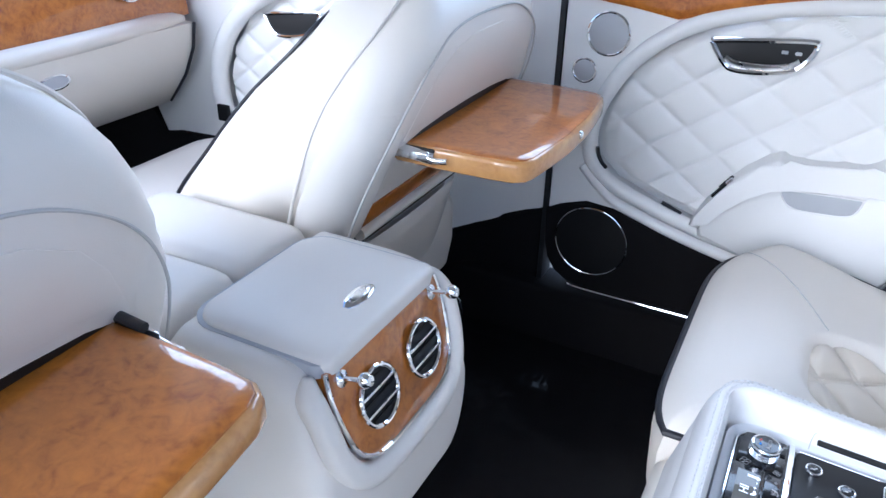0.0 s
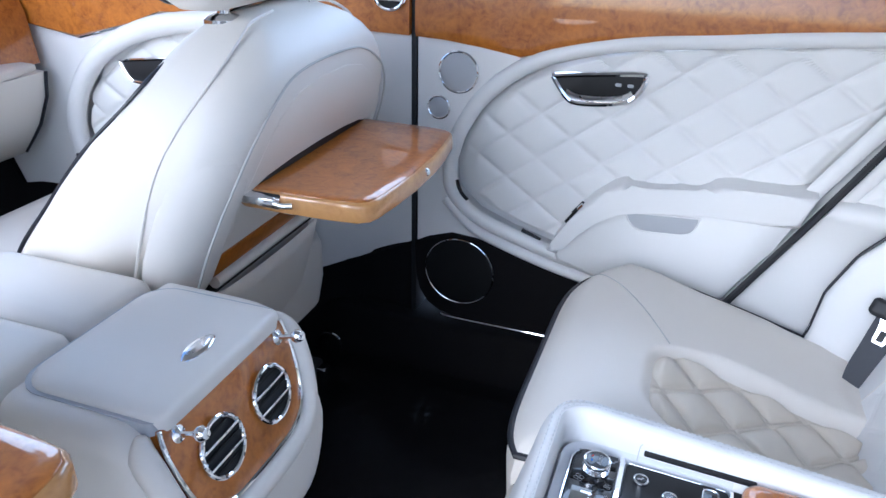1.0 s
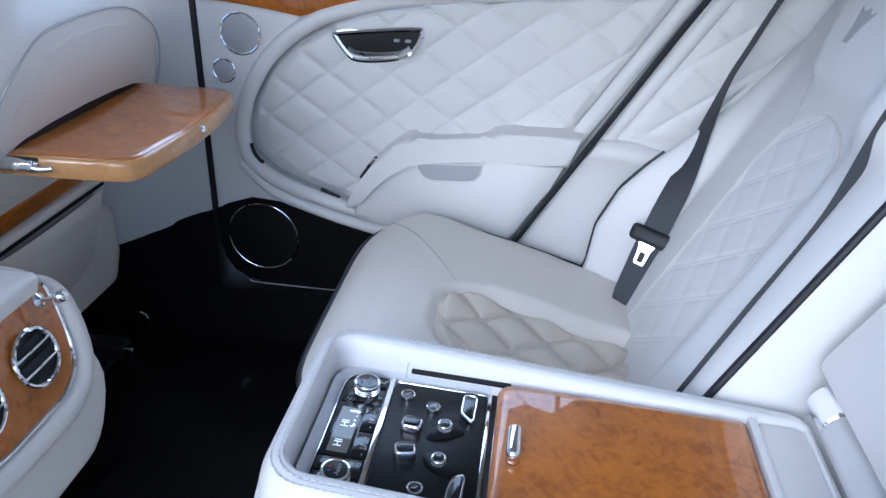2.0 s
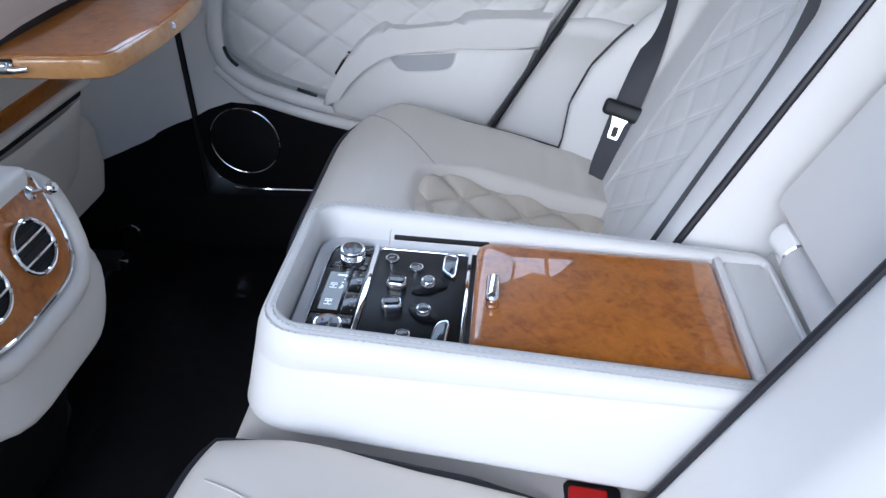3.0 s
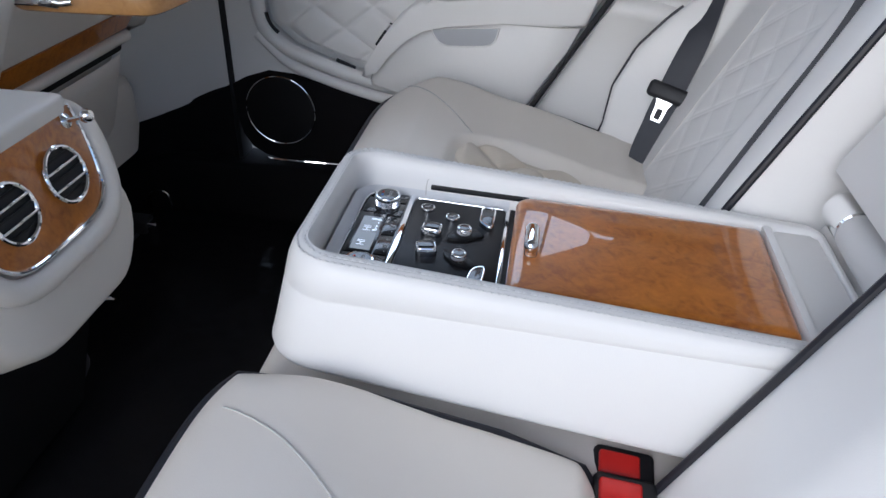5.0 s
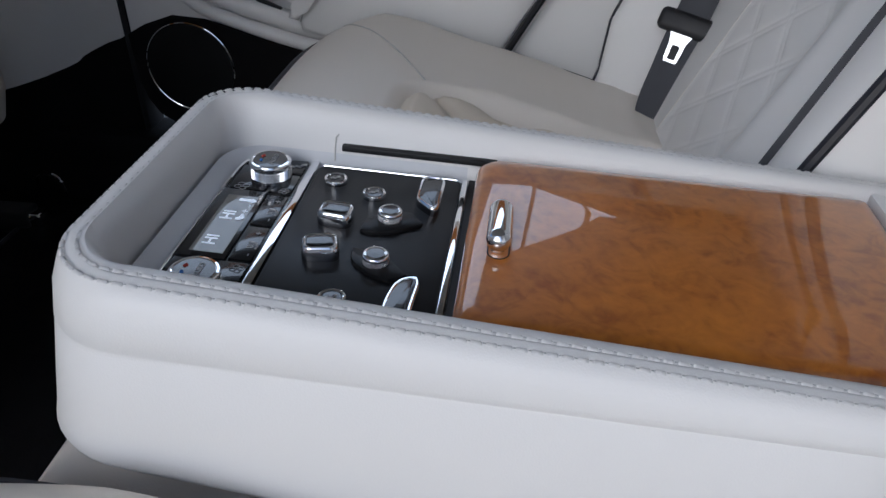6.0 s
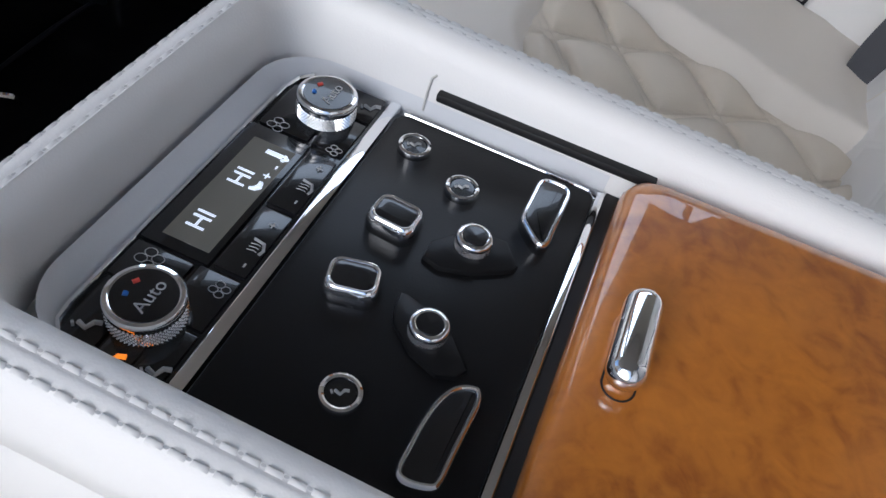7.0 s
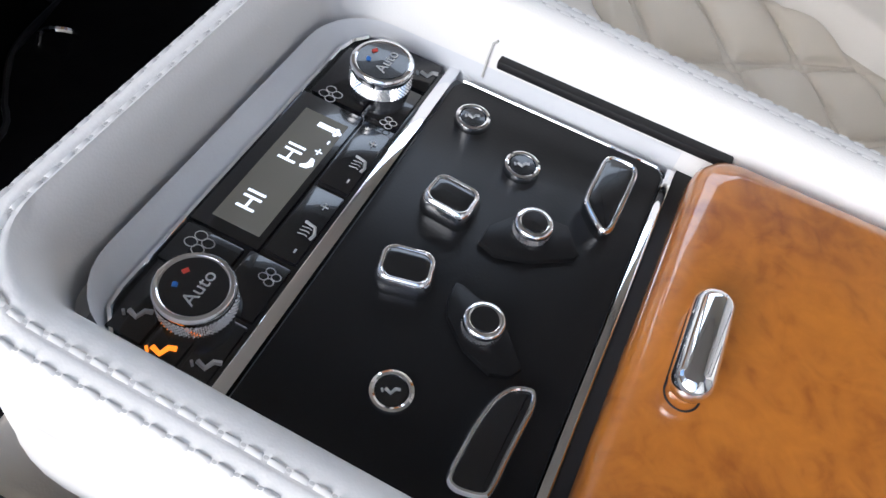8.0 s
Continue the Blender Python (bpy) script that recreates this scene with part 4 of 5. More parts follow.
# ---- centre console between the front seats ----
def console():
    yc = -0.014
    con = thing("centre_console", (-0.55, yc, 0.05), "white leather centre console with veneer vent panel", "centre console")

    def sec(x, w, zt, zb, rt, rb):
        return [Vector((x, yc + y, z)) for y, z in rounded(-w, w, zb, zt, (rb, rb, rt, rt), 7)]
    rings = []
    for x, i in ((-0.80, 0.0), (-0.57, 0.0), (-0.53, 0.0), (-0.44, 0.0), (-0.415, 0.001), (-0.400, 0.003), (-0.392, 0.007), (-0.386, 0.013), (-0.383, 0.022)):
        zt = 0.455 if x < -0.56 else 0.503 - i
        zb = 0.205 + i * 0.6 + 0.080 * smooth(-0.56, -0.38, x)
        rings.append(sec(x, 0.137 - i * 0.8, zt, zb, 0.028, 0.075))
    for r in rings:
        for v in r:
            k = smooth(-0.62, -0.40, v.x)
            v.x += k * (0.500 - v.z) * 0.30
            v.y = yc + (v.y - yc) * (1 + 0.10 * smooth(0.47, 0.36, v.z) * (1 - smooth(0.36, 0.30, v.z)))
    part("console_body", loft(rings), CREAM, con, sharp=60)
    # storage lid
    lid = [[Vector((x, yc + y, z)) for x, y in rounded(-0.535 + i, -0.366 - i * 0.4, -0.104 + i, 0.104 - i, (0.035, 0.012, 0.012, 0.035), 6)] for z, i in
           ((0.490, 0.003), (0.503, 0.0), (0.507, 0.0015), (0.510, 0.006), (0.5122, 0.018), (0.5138, 0.045))]
    l = part("storage_lid", loft(lid), CREAM, con, "smooth white leather lid", 60)
    part("lid_gap", loft([[Vector((x, yc + y, z)) for x, y in rounded(-0.539, -0.372, -0.108, 0.108, (0.037, 0.012, 0.012, 0.037), 6)] for z in (0.49, 0.5042)]), GREY, con)
    m = Matrix.Translation((-0.400, yc, 0.5118)) @ Matrix.Diagonal((0.0115, 0.026, 0.0055, 1))
    b = part("lid_button", lathe([(0.0, 0), (1.0, 0.0), (1.0, 0.4), (0.92, 0.75), (0.80, 0.9), (0.0, 1.0)], m, 32), CHROME, l, "oval chrome lid button")
    part("button_pad", lathe([(0.0, 0), (1.0, 0.0), (0.8, 1.0), (0.0, 1.0)], Matrix.Translation((-0.400, yc, 0.5165)) @ Matrix.Diagonal((0.0065, 0.019, 0.0015, 1)), 24), STEEL, b)
    # sloping rear face
    o, dn, nr = Vector((-0.3745, yc, 0.496)), Vector((0.287, 0, -0.958)), Vector((0.958, 0, 0.287))
    face = lambda a, b, d: o + Vector((0, a, 0)) + dn * b + nr * d
    u = [(-0.103, 0.002), (-0.106, 0.03), (-0.098, 0.085), (-0.082, 0.108), (-0.055, 0.119), (0.0, 0.121), (0.055, 0.119), (0.082, 0.108), (0.098, 0.085), (0.106, 0.03), (0.103, 0.002)]
    v = part("vent_panel", plate(u, face, -0.02, 0.004, 0.002), WOOD, con, "glossy burr veneer vent panel")
    lip = [(-0.109, -0.001), (-0.116, 0.018), (-0.118, 0.04), (-0.112, 0.088), (-0.094, 0.118), (-0.062, 0.133), (0.0, 0.136), (0.062, 0.133), (0.094, 0.118), (0.112, 0.088), (0.118, 0.04), (0.116, 0.018), (0.109, -0.001)]
    part("leather_lip", tube(spline([face(a * 1.03, b * 1.02, -0.002 if b > 0.02 else -0.008) for a, b in lip], 6), [0.0138 * smooth(-4, 7, min(k, 72 - k)) for k in range(73)], 12), CREAM, con, sharp=60)
    part("chrome_trim", tube(spline([face(a, b, 0.004) for a, b in u], 5), 0.0026, 8), CHROME, v, "chrome strip round the veneer")
    turn = Matrix((( dn.x, 0, nr.x, 0), (0, 1, 0, 0), (dn.z, 0, nr.z, 0), (0, 0, 0, 1)))
    for y in (-0.045, 0.045):
        m = Matrix.Translation(face(y, 0.062, 0.002)) @ turn
        ve = part("air_vent", lathe([(0.0, 0.0025), (0.030, 0.0025), (0.031, 0.004), (0.0, 0.003)], m, 40), DARK, v, "round black air vent")
        part("vent_ring", tube([m @ Vector((0.0305 * math.cos(2 * math.pi * k / 48), 0.0305 * math.sin(2 * math.pi * k / 48), 0.006)) for k in range(48)], 0.0027, 8, True), CHROME, ve, "chrome ring")
        for q in (-0.010, 0.010):
            h = math.sqrt(0.0295 ** 2 - q * q)
            part("vent_slat", rbox(q - 0.0016, q + 0.0016, -h, h, 0.004, 0.009, 0.0008, 2, m), CHROME, ve)
        for q in (-0.02, 0.0, 0.02):
            h = math.sqrt(0.028 ** 2 - q * q)
            part("vent_fin", rbox(q - 0.0012, q + 0.0012, -h, h, 0.0025, 0.006, 0, 1, m), SATIN, ve)
        m = Matrix.Translation(face(y * 1.93, 0.016, 0.004)) @ turn
        k = part("organ_stop", lathe([(0.0, 0), (0.0085, 0.0), (0.0085, 0.003), (0.006, 0.004), (0.0028, 0.006), (0.0024, 0.022), (0.0055, 0.024), (0.0078, 0.028), (0.0078, 0.032), (0.005, 0.036), (0.0, 0.0365)], m, 24), CHROME, v, "chrome pull knob")
    # front arm pads
    for y0, y1 in ((yc - 0.128, yc - 0.002), (yc + 0.002, yc + 0.128)):
        pad = [[Vector((x, y, z)) for x, y in rounded(-0.80 + i, -0.556 - i, y0 + i, y1 - i, 0.02, 5)] for z, i in ((0.46, 0.0), (0.482, 0.0), (0.492, 0.003), (0.498, 0.009), (0.500, 0.02))]
        part("arm_pad", loft(pad), CREAM, con, sharp=60)
    part("console_foot", plate([(-0.95, 0.03), (-0.95, 0.33), (-0.42, 0.33), (-0.40, 0.26), (-0.47, 0.03)], XZ, yc + 0.11, yc - 0.11, 0.01), CARPET, con, "black carpeted foot of the console")


console()


# ---- rear seats ----
YI, YO = 0.142, 0.668


def back_x(z):
    return 0.304 + 0.495 * (z - 0.272)


def back_front(y, z):
    """Front of a rear backrest at |y| and height z."""
    d = max(min(y - YI, YO - y), 0.0)
    x = back_x(z) - 0.007 * (1 - math.exp(-d / 0.008)) + 0.002
    x -= along(z, [(0.20, 0.06), (0.29, 0.079), (0.36, 0.105), (0.43, 0.108), (0.48, 0.090), (0.53, 0.062), (0.60, 0.028), (0.70, 0.0)]) * smooth(0.607, 0.662, y)
    # head pillow standing proud of the upper back
    brow = along(z, [(0.61, 0.497), (0.63, 0.505), (0.66, 0.53), (0.705, 0.565), (0.76, 0.60), (0.90, 0.625)])
    x -= 0.024 * smooth(-0.002, 0.045, brow - y) * smooth(0.646, 0.70, z) * smooth(0.165, 0.23, y)
    return x + 0.034 * smooth(0.24, 0.33, y)


def panel_half(z):
    t = max(z - 0.545, 0.0) / 0.104
    return 0.110 * math.sqrt(max(1 - t ** 2.4, 0.01))


def back_point(y, z, lift=0.0):
    d = panel_half(z) - abs(y - QUILT_MID)
    inside = smooth(-0.004, 0.010, d) * smooth(0.24, 0.26, z) * smooth(0.652, 0.638, z)
    q = (double_quilt(y - QUILT_MID, (z - 0.30) * 1.12, QUILT_W, QUILT_H, 0.0022, 0.0006) - 0.003) * inside
    return Vector((back_front(y, z) - q - lift, y, z + 0.3 * lift))


def cushion_edge(x):
    return along(x, [(-0.13, 0.334), (-0.09, 0.337), (-0.03, 0.335), (0.02, 0.329), (0.073, 0.319), (0.135, 0.304), (0.198, 0.286), (0.236, 0.272), (0.30, 0.255), (0.39, 0.235)])


def rear_seat(s, label, pad_mat, back_mat):
    flip = Matrix.Diagonal((1, s, 1, 1))
    seat = thing("passenger_seat", (0.15, s * 0.40, 0.02), label, "car seat", "rear seats")
    yc, hw = 0.405, 0.262
    # quilted centre: middle line, half width, roundness of its front corners, outer slope
    qy, qh, qe, slope = (0.352, 0.097, 4.0, 0.118) if s > 0 else (0.390, 0.106, 2.4, 0.165)

    def plan(u, v):
        w = 2 * v - 1
        y = yc + hw * w
        front = -0.121 + 0.10 * max(w, 0) ** 4.5 + 0.022 * max(-w, 0) ** 8
        return front + (0.390 - front) * u, y

    def top(u, v):
        x, y = plan(u ** 1.15, v)
        d = min(y - (yc - hw), yc + hw - y, x - plan(0, v)[0])
        z = cushion_edge(x) + 0.020 * (1 - math.exp(-max(d, 0) / 0.016)) + 0.012 * smooth(0.12, 0.0, abs(x + 0.02))
        inside = smooth(qh + 0.009 if y < qy else slope, qh - 0.008, abs(y - qy)) * smooth(0.022, 0.042, x - 0.05 * min(abs(y - qy) / (qh - 0.002), 1.12) ** qe)
        z -= (0.013 + 0.015 * smooth(0.0, 0.15, x)) * inside
        z -= 0.035 * smooth(0.215, 0.245, x) * smooth(0.238, 0.208, y)
        # soft creases near the back
        z += 0.0045 * noise.noise(Vector((x * 28, y * 14, s))) * smooth(0.2, 0.32, x)
        return Vector((x, y, z))
    bm = grid(top, 130, 130)
    bm.transform(flip)
    part("seat_cushion", bm, CREAM, seat, "white leather seat cushion", 80)
    # quilted centre lies a hair above the recess

    def centre(u, v):
        y = qy + qh * (2 * v - 1)
        front = 0.032 + 0.05 * abs(2 * v - 1) ** qe
        x = front + (0.365 - front) * u
        edge = min(smooth(0, 0.018, x - front), smooth(0.0, 0.018, qh - abs(y - qy)))
        z = cushion_edge(x) + 0.020 - 0.0085 - 0.015 * smooth(0.0, 0.15, x) + double_quilt(y - 0.390, x, 0.100, 0.100, 0.018, 0.003) * edge - 0.001
        z += 0.012 * smooth(0.12, 0.0, abs(x + 0.02))
        return Vector((x, y, z))
    bm = grid(centre, 170, 120)
    bm.transform(flip)
    part("quilted_centre", bm, pad_mat, seat, "cream diamond-quilted cushion centre", 80)
    # skirt below the piping
    rim = [plan(1, 0)] + [plan(u, 0) for u in (0.85, 0.75, 0.70, 0.66, 0.5, 0.25, 0.1, 0.03)] + [plan(0, v) for v in np.linspace(0, 1, 33)] + [plan(u, 1) for u in (0.03, 0.1, 0.25, 0.5, 0.75, 1)]
    rings = []
    for k, (dz, inset) in enumerate(((0.0, 0.0), (-0.03, -0.004), (-0.10, 0.0), (-0.2, 0.018), (-0.315, 0.035))):
        rings.append([Vector((x + inset * (1 if x < 0 else 0.4), yc + (y - yc) * (1 - inset * 0.6), max(cushion_edge(x) + dz - (0.035 * smooth(0.215, 0.245, x) if y < 0.2 else 0), 0.02))) for x, y in rim])
    bm = loft(rings, ring_closed=False)
    bm.transform(flip)
    part("cushion_skirt", bm, CREAM, seat, sharp=60)
    path = [flip @ Vector((x, y, cushion_edge(x) + 0.002 - (0.035 * smooth(0.215, 0.245, x) if y < 0.2 else 0))) for x, y in rim]
    part("cushion_piping", tube(path, 0.0048, 8), PIPING, seat, "black piping")
    # seam from the front corner to the quilting
    for a, b in (((-0.085, 0.605), (0.052, 0.440)), ((-0.085, 0.205), (0.055, 0.304)))[:1 if s > 0 else 2]:
        p = []
        for k in range(15):
            t = k / 14
            x, y = a[0] + (b[0] - a[0]) * t, a[1] + (b[1] - a[1]) * t + 0.012 * math.sin(math.pi * t) * (1 if a[1] > 0.4 else -1)
            v = (y - (yc - hw)) / (2 * hw)
            f = plan(0, v)[0]
            u = ((x - f) / (0.390 - f)) ** (1 / 1.15)
            q = top(u, v)
            p.append(flip @ (q + Vector((0, 0, 0.0006))))
        part("seam", tube(p, 0.0009, 6), SEAM, seat)

    # backrest; its leather is whiter than the cushion's to carry the cooler light there
    def sheet(u, v):
        return back_point(YI + (YO - YI) * v, 0.20 + 0.78 * u)
    bm = grid(sheet, 130, 100)
    bm.transform(flip)
    part("backrest", bm, LEATHER, seat, "white leather backrest with wide bolsters", 80)

    def insert(u, v):
        z = 0.255 + 0.390 * u
        return back_point(QUILT_MID + panel_half(z) * (2 * v - 1), z, 0.0012)
    bm = grid(insert, 230, 140)
    bm.transform(flip)
    part("quilted_back", bm, back_mat, seat, "diamond-quilted backrest centre", 80)
    zs = [0.25, 0.35, 0.45, 0.55, 0.58, 0.60, 0.615, 0.628, 0.638, 0.644, 0.648]
    edge = [back_point(QUILT_MID - panel_half(z) - 0.002, z, 0.0003) for z in zs] + [back_point(QUILT_MID + panel_half(z) + 0.002, z, 0.0003) for z in zs[::-1]]
    part("back_seam", tube([flip @ q for q in spline(edge, 3)], 0.0008, 6), CREAM, seat)
    edge = [back_point(y, z, 0.0003) for y, z in ((0.60, 0.76), (0.565, 0.705), (0.53, 0.66), (0.505, 0.63), (0.497, 0.61))]
    part("back_seam", tube([flip @ q for q in spline(edge, 4)], 0.0009, 6), SEAM, seat)
    for y in (YI, YO):
        zs = [0.20, 0.35, 0.5, 0.7, 0.98]
        rings = [[back_point(y, z) for z in zs], [back_point(y, z) + Vector((0.03, 0.006 * (-1 if y == YI else 1), 0)) for z in zs], [back_point(y, z) + Vector((0.11, 0.004 * (-1 if y == YI else 1), -0.02)) for z in zs], [back_point(y, z) + Vector((0.16, 0.012 * (1 if y == YI else -1), -0.03)) for z in zs]]
        bm = loft(rings, ring_closed=False)
        bm.transform(flip)
        part("backrest_side", bm, LEATHER, seat, sharp=60)
        part("backrest_piping", tube([flip @ (back_point(y, z) + Vector((-0.002, -0.002 if y == YI else 0.002, 0))) for z in np.linspace(0.2, 0.98 if y == YI else 0.50, 24)], 0.0048 if y == YI else 0.0036, 8), PIPING, seat, "black piping")
    bm = rbox(0.66, 0.70, YI + 0.01, YO - 0.01, 0.05, 0.96, 0.01)
    bm.transform(flip)
    part("backrest_shell", bm, GREY, seat)
    bm = rbox(0.60, 0.70, 0.25, 0.55, 1.0, 1.17, 0.04, 5)
    bm.transform(flip)
    part("head_restraint", bm, LEATHER, seat)
    for y in (0.33, 0.47):
        part("head_post", tube([(0.65, s * y, 0.94), (0.65, s * y, 1.02)], 0.007, 10), CHROME, seat)
    return seat


far_seat = rear_seat(1, "white leather rear seat with cream quilted cushion and black piping", QUILT, LEATHER)
rear_seat(-1, "white leather rear seat with perforated quilted backrest beside the doorway", QUILT, PERF)

badge = [(-0.012, -0.002), (-0.024, 0.020), (-0.010, 0.014), (0.0, 0.022), (0.010, 0.014), (0.024, 0.020), (0.012, -0.002), (0.007, -0.022), (-0.007, -0.022)]
part("embroidered_patch", plate(badge, lambda a, b, d: back_point(0.478 + a, 0.752 + b, d), -0.002, 0.0012), GREY, far_seat, "plain grey embroidered shape")

# ---- middle seat and the niche behind the arm rest ----
middle = thing("middle_seat", (0.2, 0, 0.02), "white leather middle seat base under the folded armrest", "car seat", "rear seats")
rings = []
for z, i in ((0.02, 0.03), (0.15, 0.012), (0.28, 0.0), (0.305, 0.004), (0.318, 0.016), (0.322, 0.03)):
    rings.append([Vector((x, y, z - 0.20 * max(x, -0.08) * smooth(0.1, 0.3, z) - 0.02 * smooth(0.1, 0.3, z))) for x, y in rounded(-0.105 + i, 0.42, -0.140 + i * 0.3, 0.140 - i * 0.3, 0.012, 4)])
part("middle_cushion", loft(rings), CREAM, middle, sharp=60)
part("niche_wall", plate([(0.36, 0.18), (0.60, 0.18), (0.78, 0.95), (0.745, 0.95), (0.53, 0.42), (0.48, 0.40)], XZ, 0.15, -0.15), LEATHER, middle)
blk = [[Vector((0.462 + 0.56 * (z - 0.475) + d, y, z)) for z, d in ((0.475, 0.0), (0.478, -0.006), (0.49, -0.011), (0.6, -0.013), (0.8, -0.013), (0.95, -0.005), (0.95, 0.09), (0.50, 0.09))] for y in (-0.112, -0.106, 0.096, 0.104)]
part("middle_back_pad", loft(blk), LEATHER, middle, "white leather pad above the armrest niche", 60)
part("niche_seam", tube([(0.5295, 0.128, 0.424), (0.6, 0.128, 0.598), (0.742, 0.128, 0.948)], 0.0012, 6), SEAM, middle)
part("pivot_tube", lathe([(0, 0), (0.022, 0), (0.023, 0.002), (0.023, 0.148), (0, 0.148)], Matrix.Translation((0.483, 0.066, 0.428)) @ Matrix.Rotation(radians(90), 4, "X"), 28), LEATHER, middle)
part("pivot_cap", lathe([(0, 0), (0.019, 0), (0.0222, 0.003), (0.0222, 0.048), (0.020, 0.050), (0, 0.050)], Matrix.Translation((0.483, 0.118, 0.428)) @ Matrix.Rotation(radians(90), 4, "X"), 32), CHROME, middle, "chrome pivot cap")

# ---- seat belts ----
def strap(name, pts, label, up=(-0.85, -0.25, 0.45)):
    ob = part(name, tube(spline(pts, 8), 0.02, 10, flat=(0.019, 0.0012), up=up), BELT)
    return tagged(ob, label, "seat belt", "seat belts")


belt = thing("seat_belt", (0.35, 0.584, 0.3), "dark grey webbing seat belt hanging beside the far seat", "seat belt", "seat belts")
run = spline([(0.36, 0.50, 0.20), (0.328, 0.545, 0.262), (0.346, 0.578, 0.330), (0.372, 0.603, 0.400), (0.402, 0.625, 0.482), (0.444, 0.662, 0.614), (0.475, 0.68, 0.68), (0.511, 0.70, 0.751), (0.58, 0.73, 0.88)], 8)
twist = [Vector((-0.25, -0.9, 0.45)).lerp(Vector((-0.95, 0.05, 0.25)), smooth(24, 42, k)) for k in range(len(run))]
part("webbing", tube(run, 0.02, 10, flat=(0.0215, 0.0012), up=twist), BELT, belt)
ly = Vector((0.33, 0.36, 0.87)).normalized()
lx = ly.cross(Vector((-0.25, -0.9, 0.45))).normalized()
lz = lx.cross(ly)
mt = Matrix.Translation((0.357, 0.593, 0.364)) @ Matrix((lx, ly, lz)).transposed().to_4x4()
t_ = part("tongue", plate([(-0.008, -0.038), (0.008, -0.038), (0.0095, -0.033), (0.010, -0.012), (0.015, 0.0), (-0.015, 0.0), (-0.010, -0.012), (-0.0095, -0.033)], lambda a, b, d: mt @ Vector((a, b, d)), 0.006, 0.009, 0.0006, 1), STEEL, belt, "bright metal tongue")
part("tongue_slot", plate(rounded(-0.005, 0.005, -0.034, -0.016, 0.002, 3), lambda a, b, d: mt @ Vector((a, b, d)), 0.0085, 0.0094), DARK, t_)
part("tongue_grip", rbox(-0.035, 0.035, -0.002, 0.026, -0.005, 0.014, 0.008, 4, mt), RUBBER, belt, "black plastic grip")
inner = [back_point(y, z, -0.012) for y, z in ((0.172, 0.27), (0.178, 0.36), (0.190, 0.48), (0.202, 0.60), (0.215, 0.72), (0.23, 0.86), (0.25, 0.97))]
strap("seat_belt", inner, "dark grey seat belt webbing lying on the backrest's inner edge", (0.05, -1.0, 0.0))

for y, x, z, lab in ((-0.156, 0.259, 0.262, "black seat belt buckle with red release button by the cushion"), (-0.115, 0.261, 0.255, "black seat belt buckle with red button half under the armrest")):
    m = Matrix.Translation((x, y, z)) @ Euler((radians(12), radians(8), 0)).to_matrix().to_4x4()
    bk = thing("belt_buckle", (x, y, z - 0.06), lab, "belt buckle", "belt buckles")
    part("buckle_body", rbox(-0.025, 0.035, -0.025, 0.020, -0.075, 0.0, 0.007, 3, m), RUBBER, bk)
    part("release_button", rbox(-0.021, 0.019, -0.0150, 0.0110, -0.01, 0.0045, 0.0035, 3, m), RED, bk, "red release button")
    part("tongue_mouth", rbox(-0.004, 0.007, -0.0185, -0.0145, -0.008, 0.0025, 0.001, 2, m), STEEL, bk)

# ---- folded-down rear arm rest with its controls ----
ARM = Matrix.Translation((0.05, 0, 0.4125)) @ Matrix.Rotation(radians(3.5), 4, "Y") @ Matrix.Translation((-0.05, 0, 0))


def at_arm(a, b, d):
    return ARM @ Vector((a, b, d))


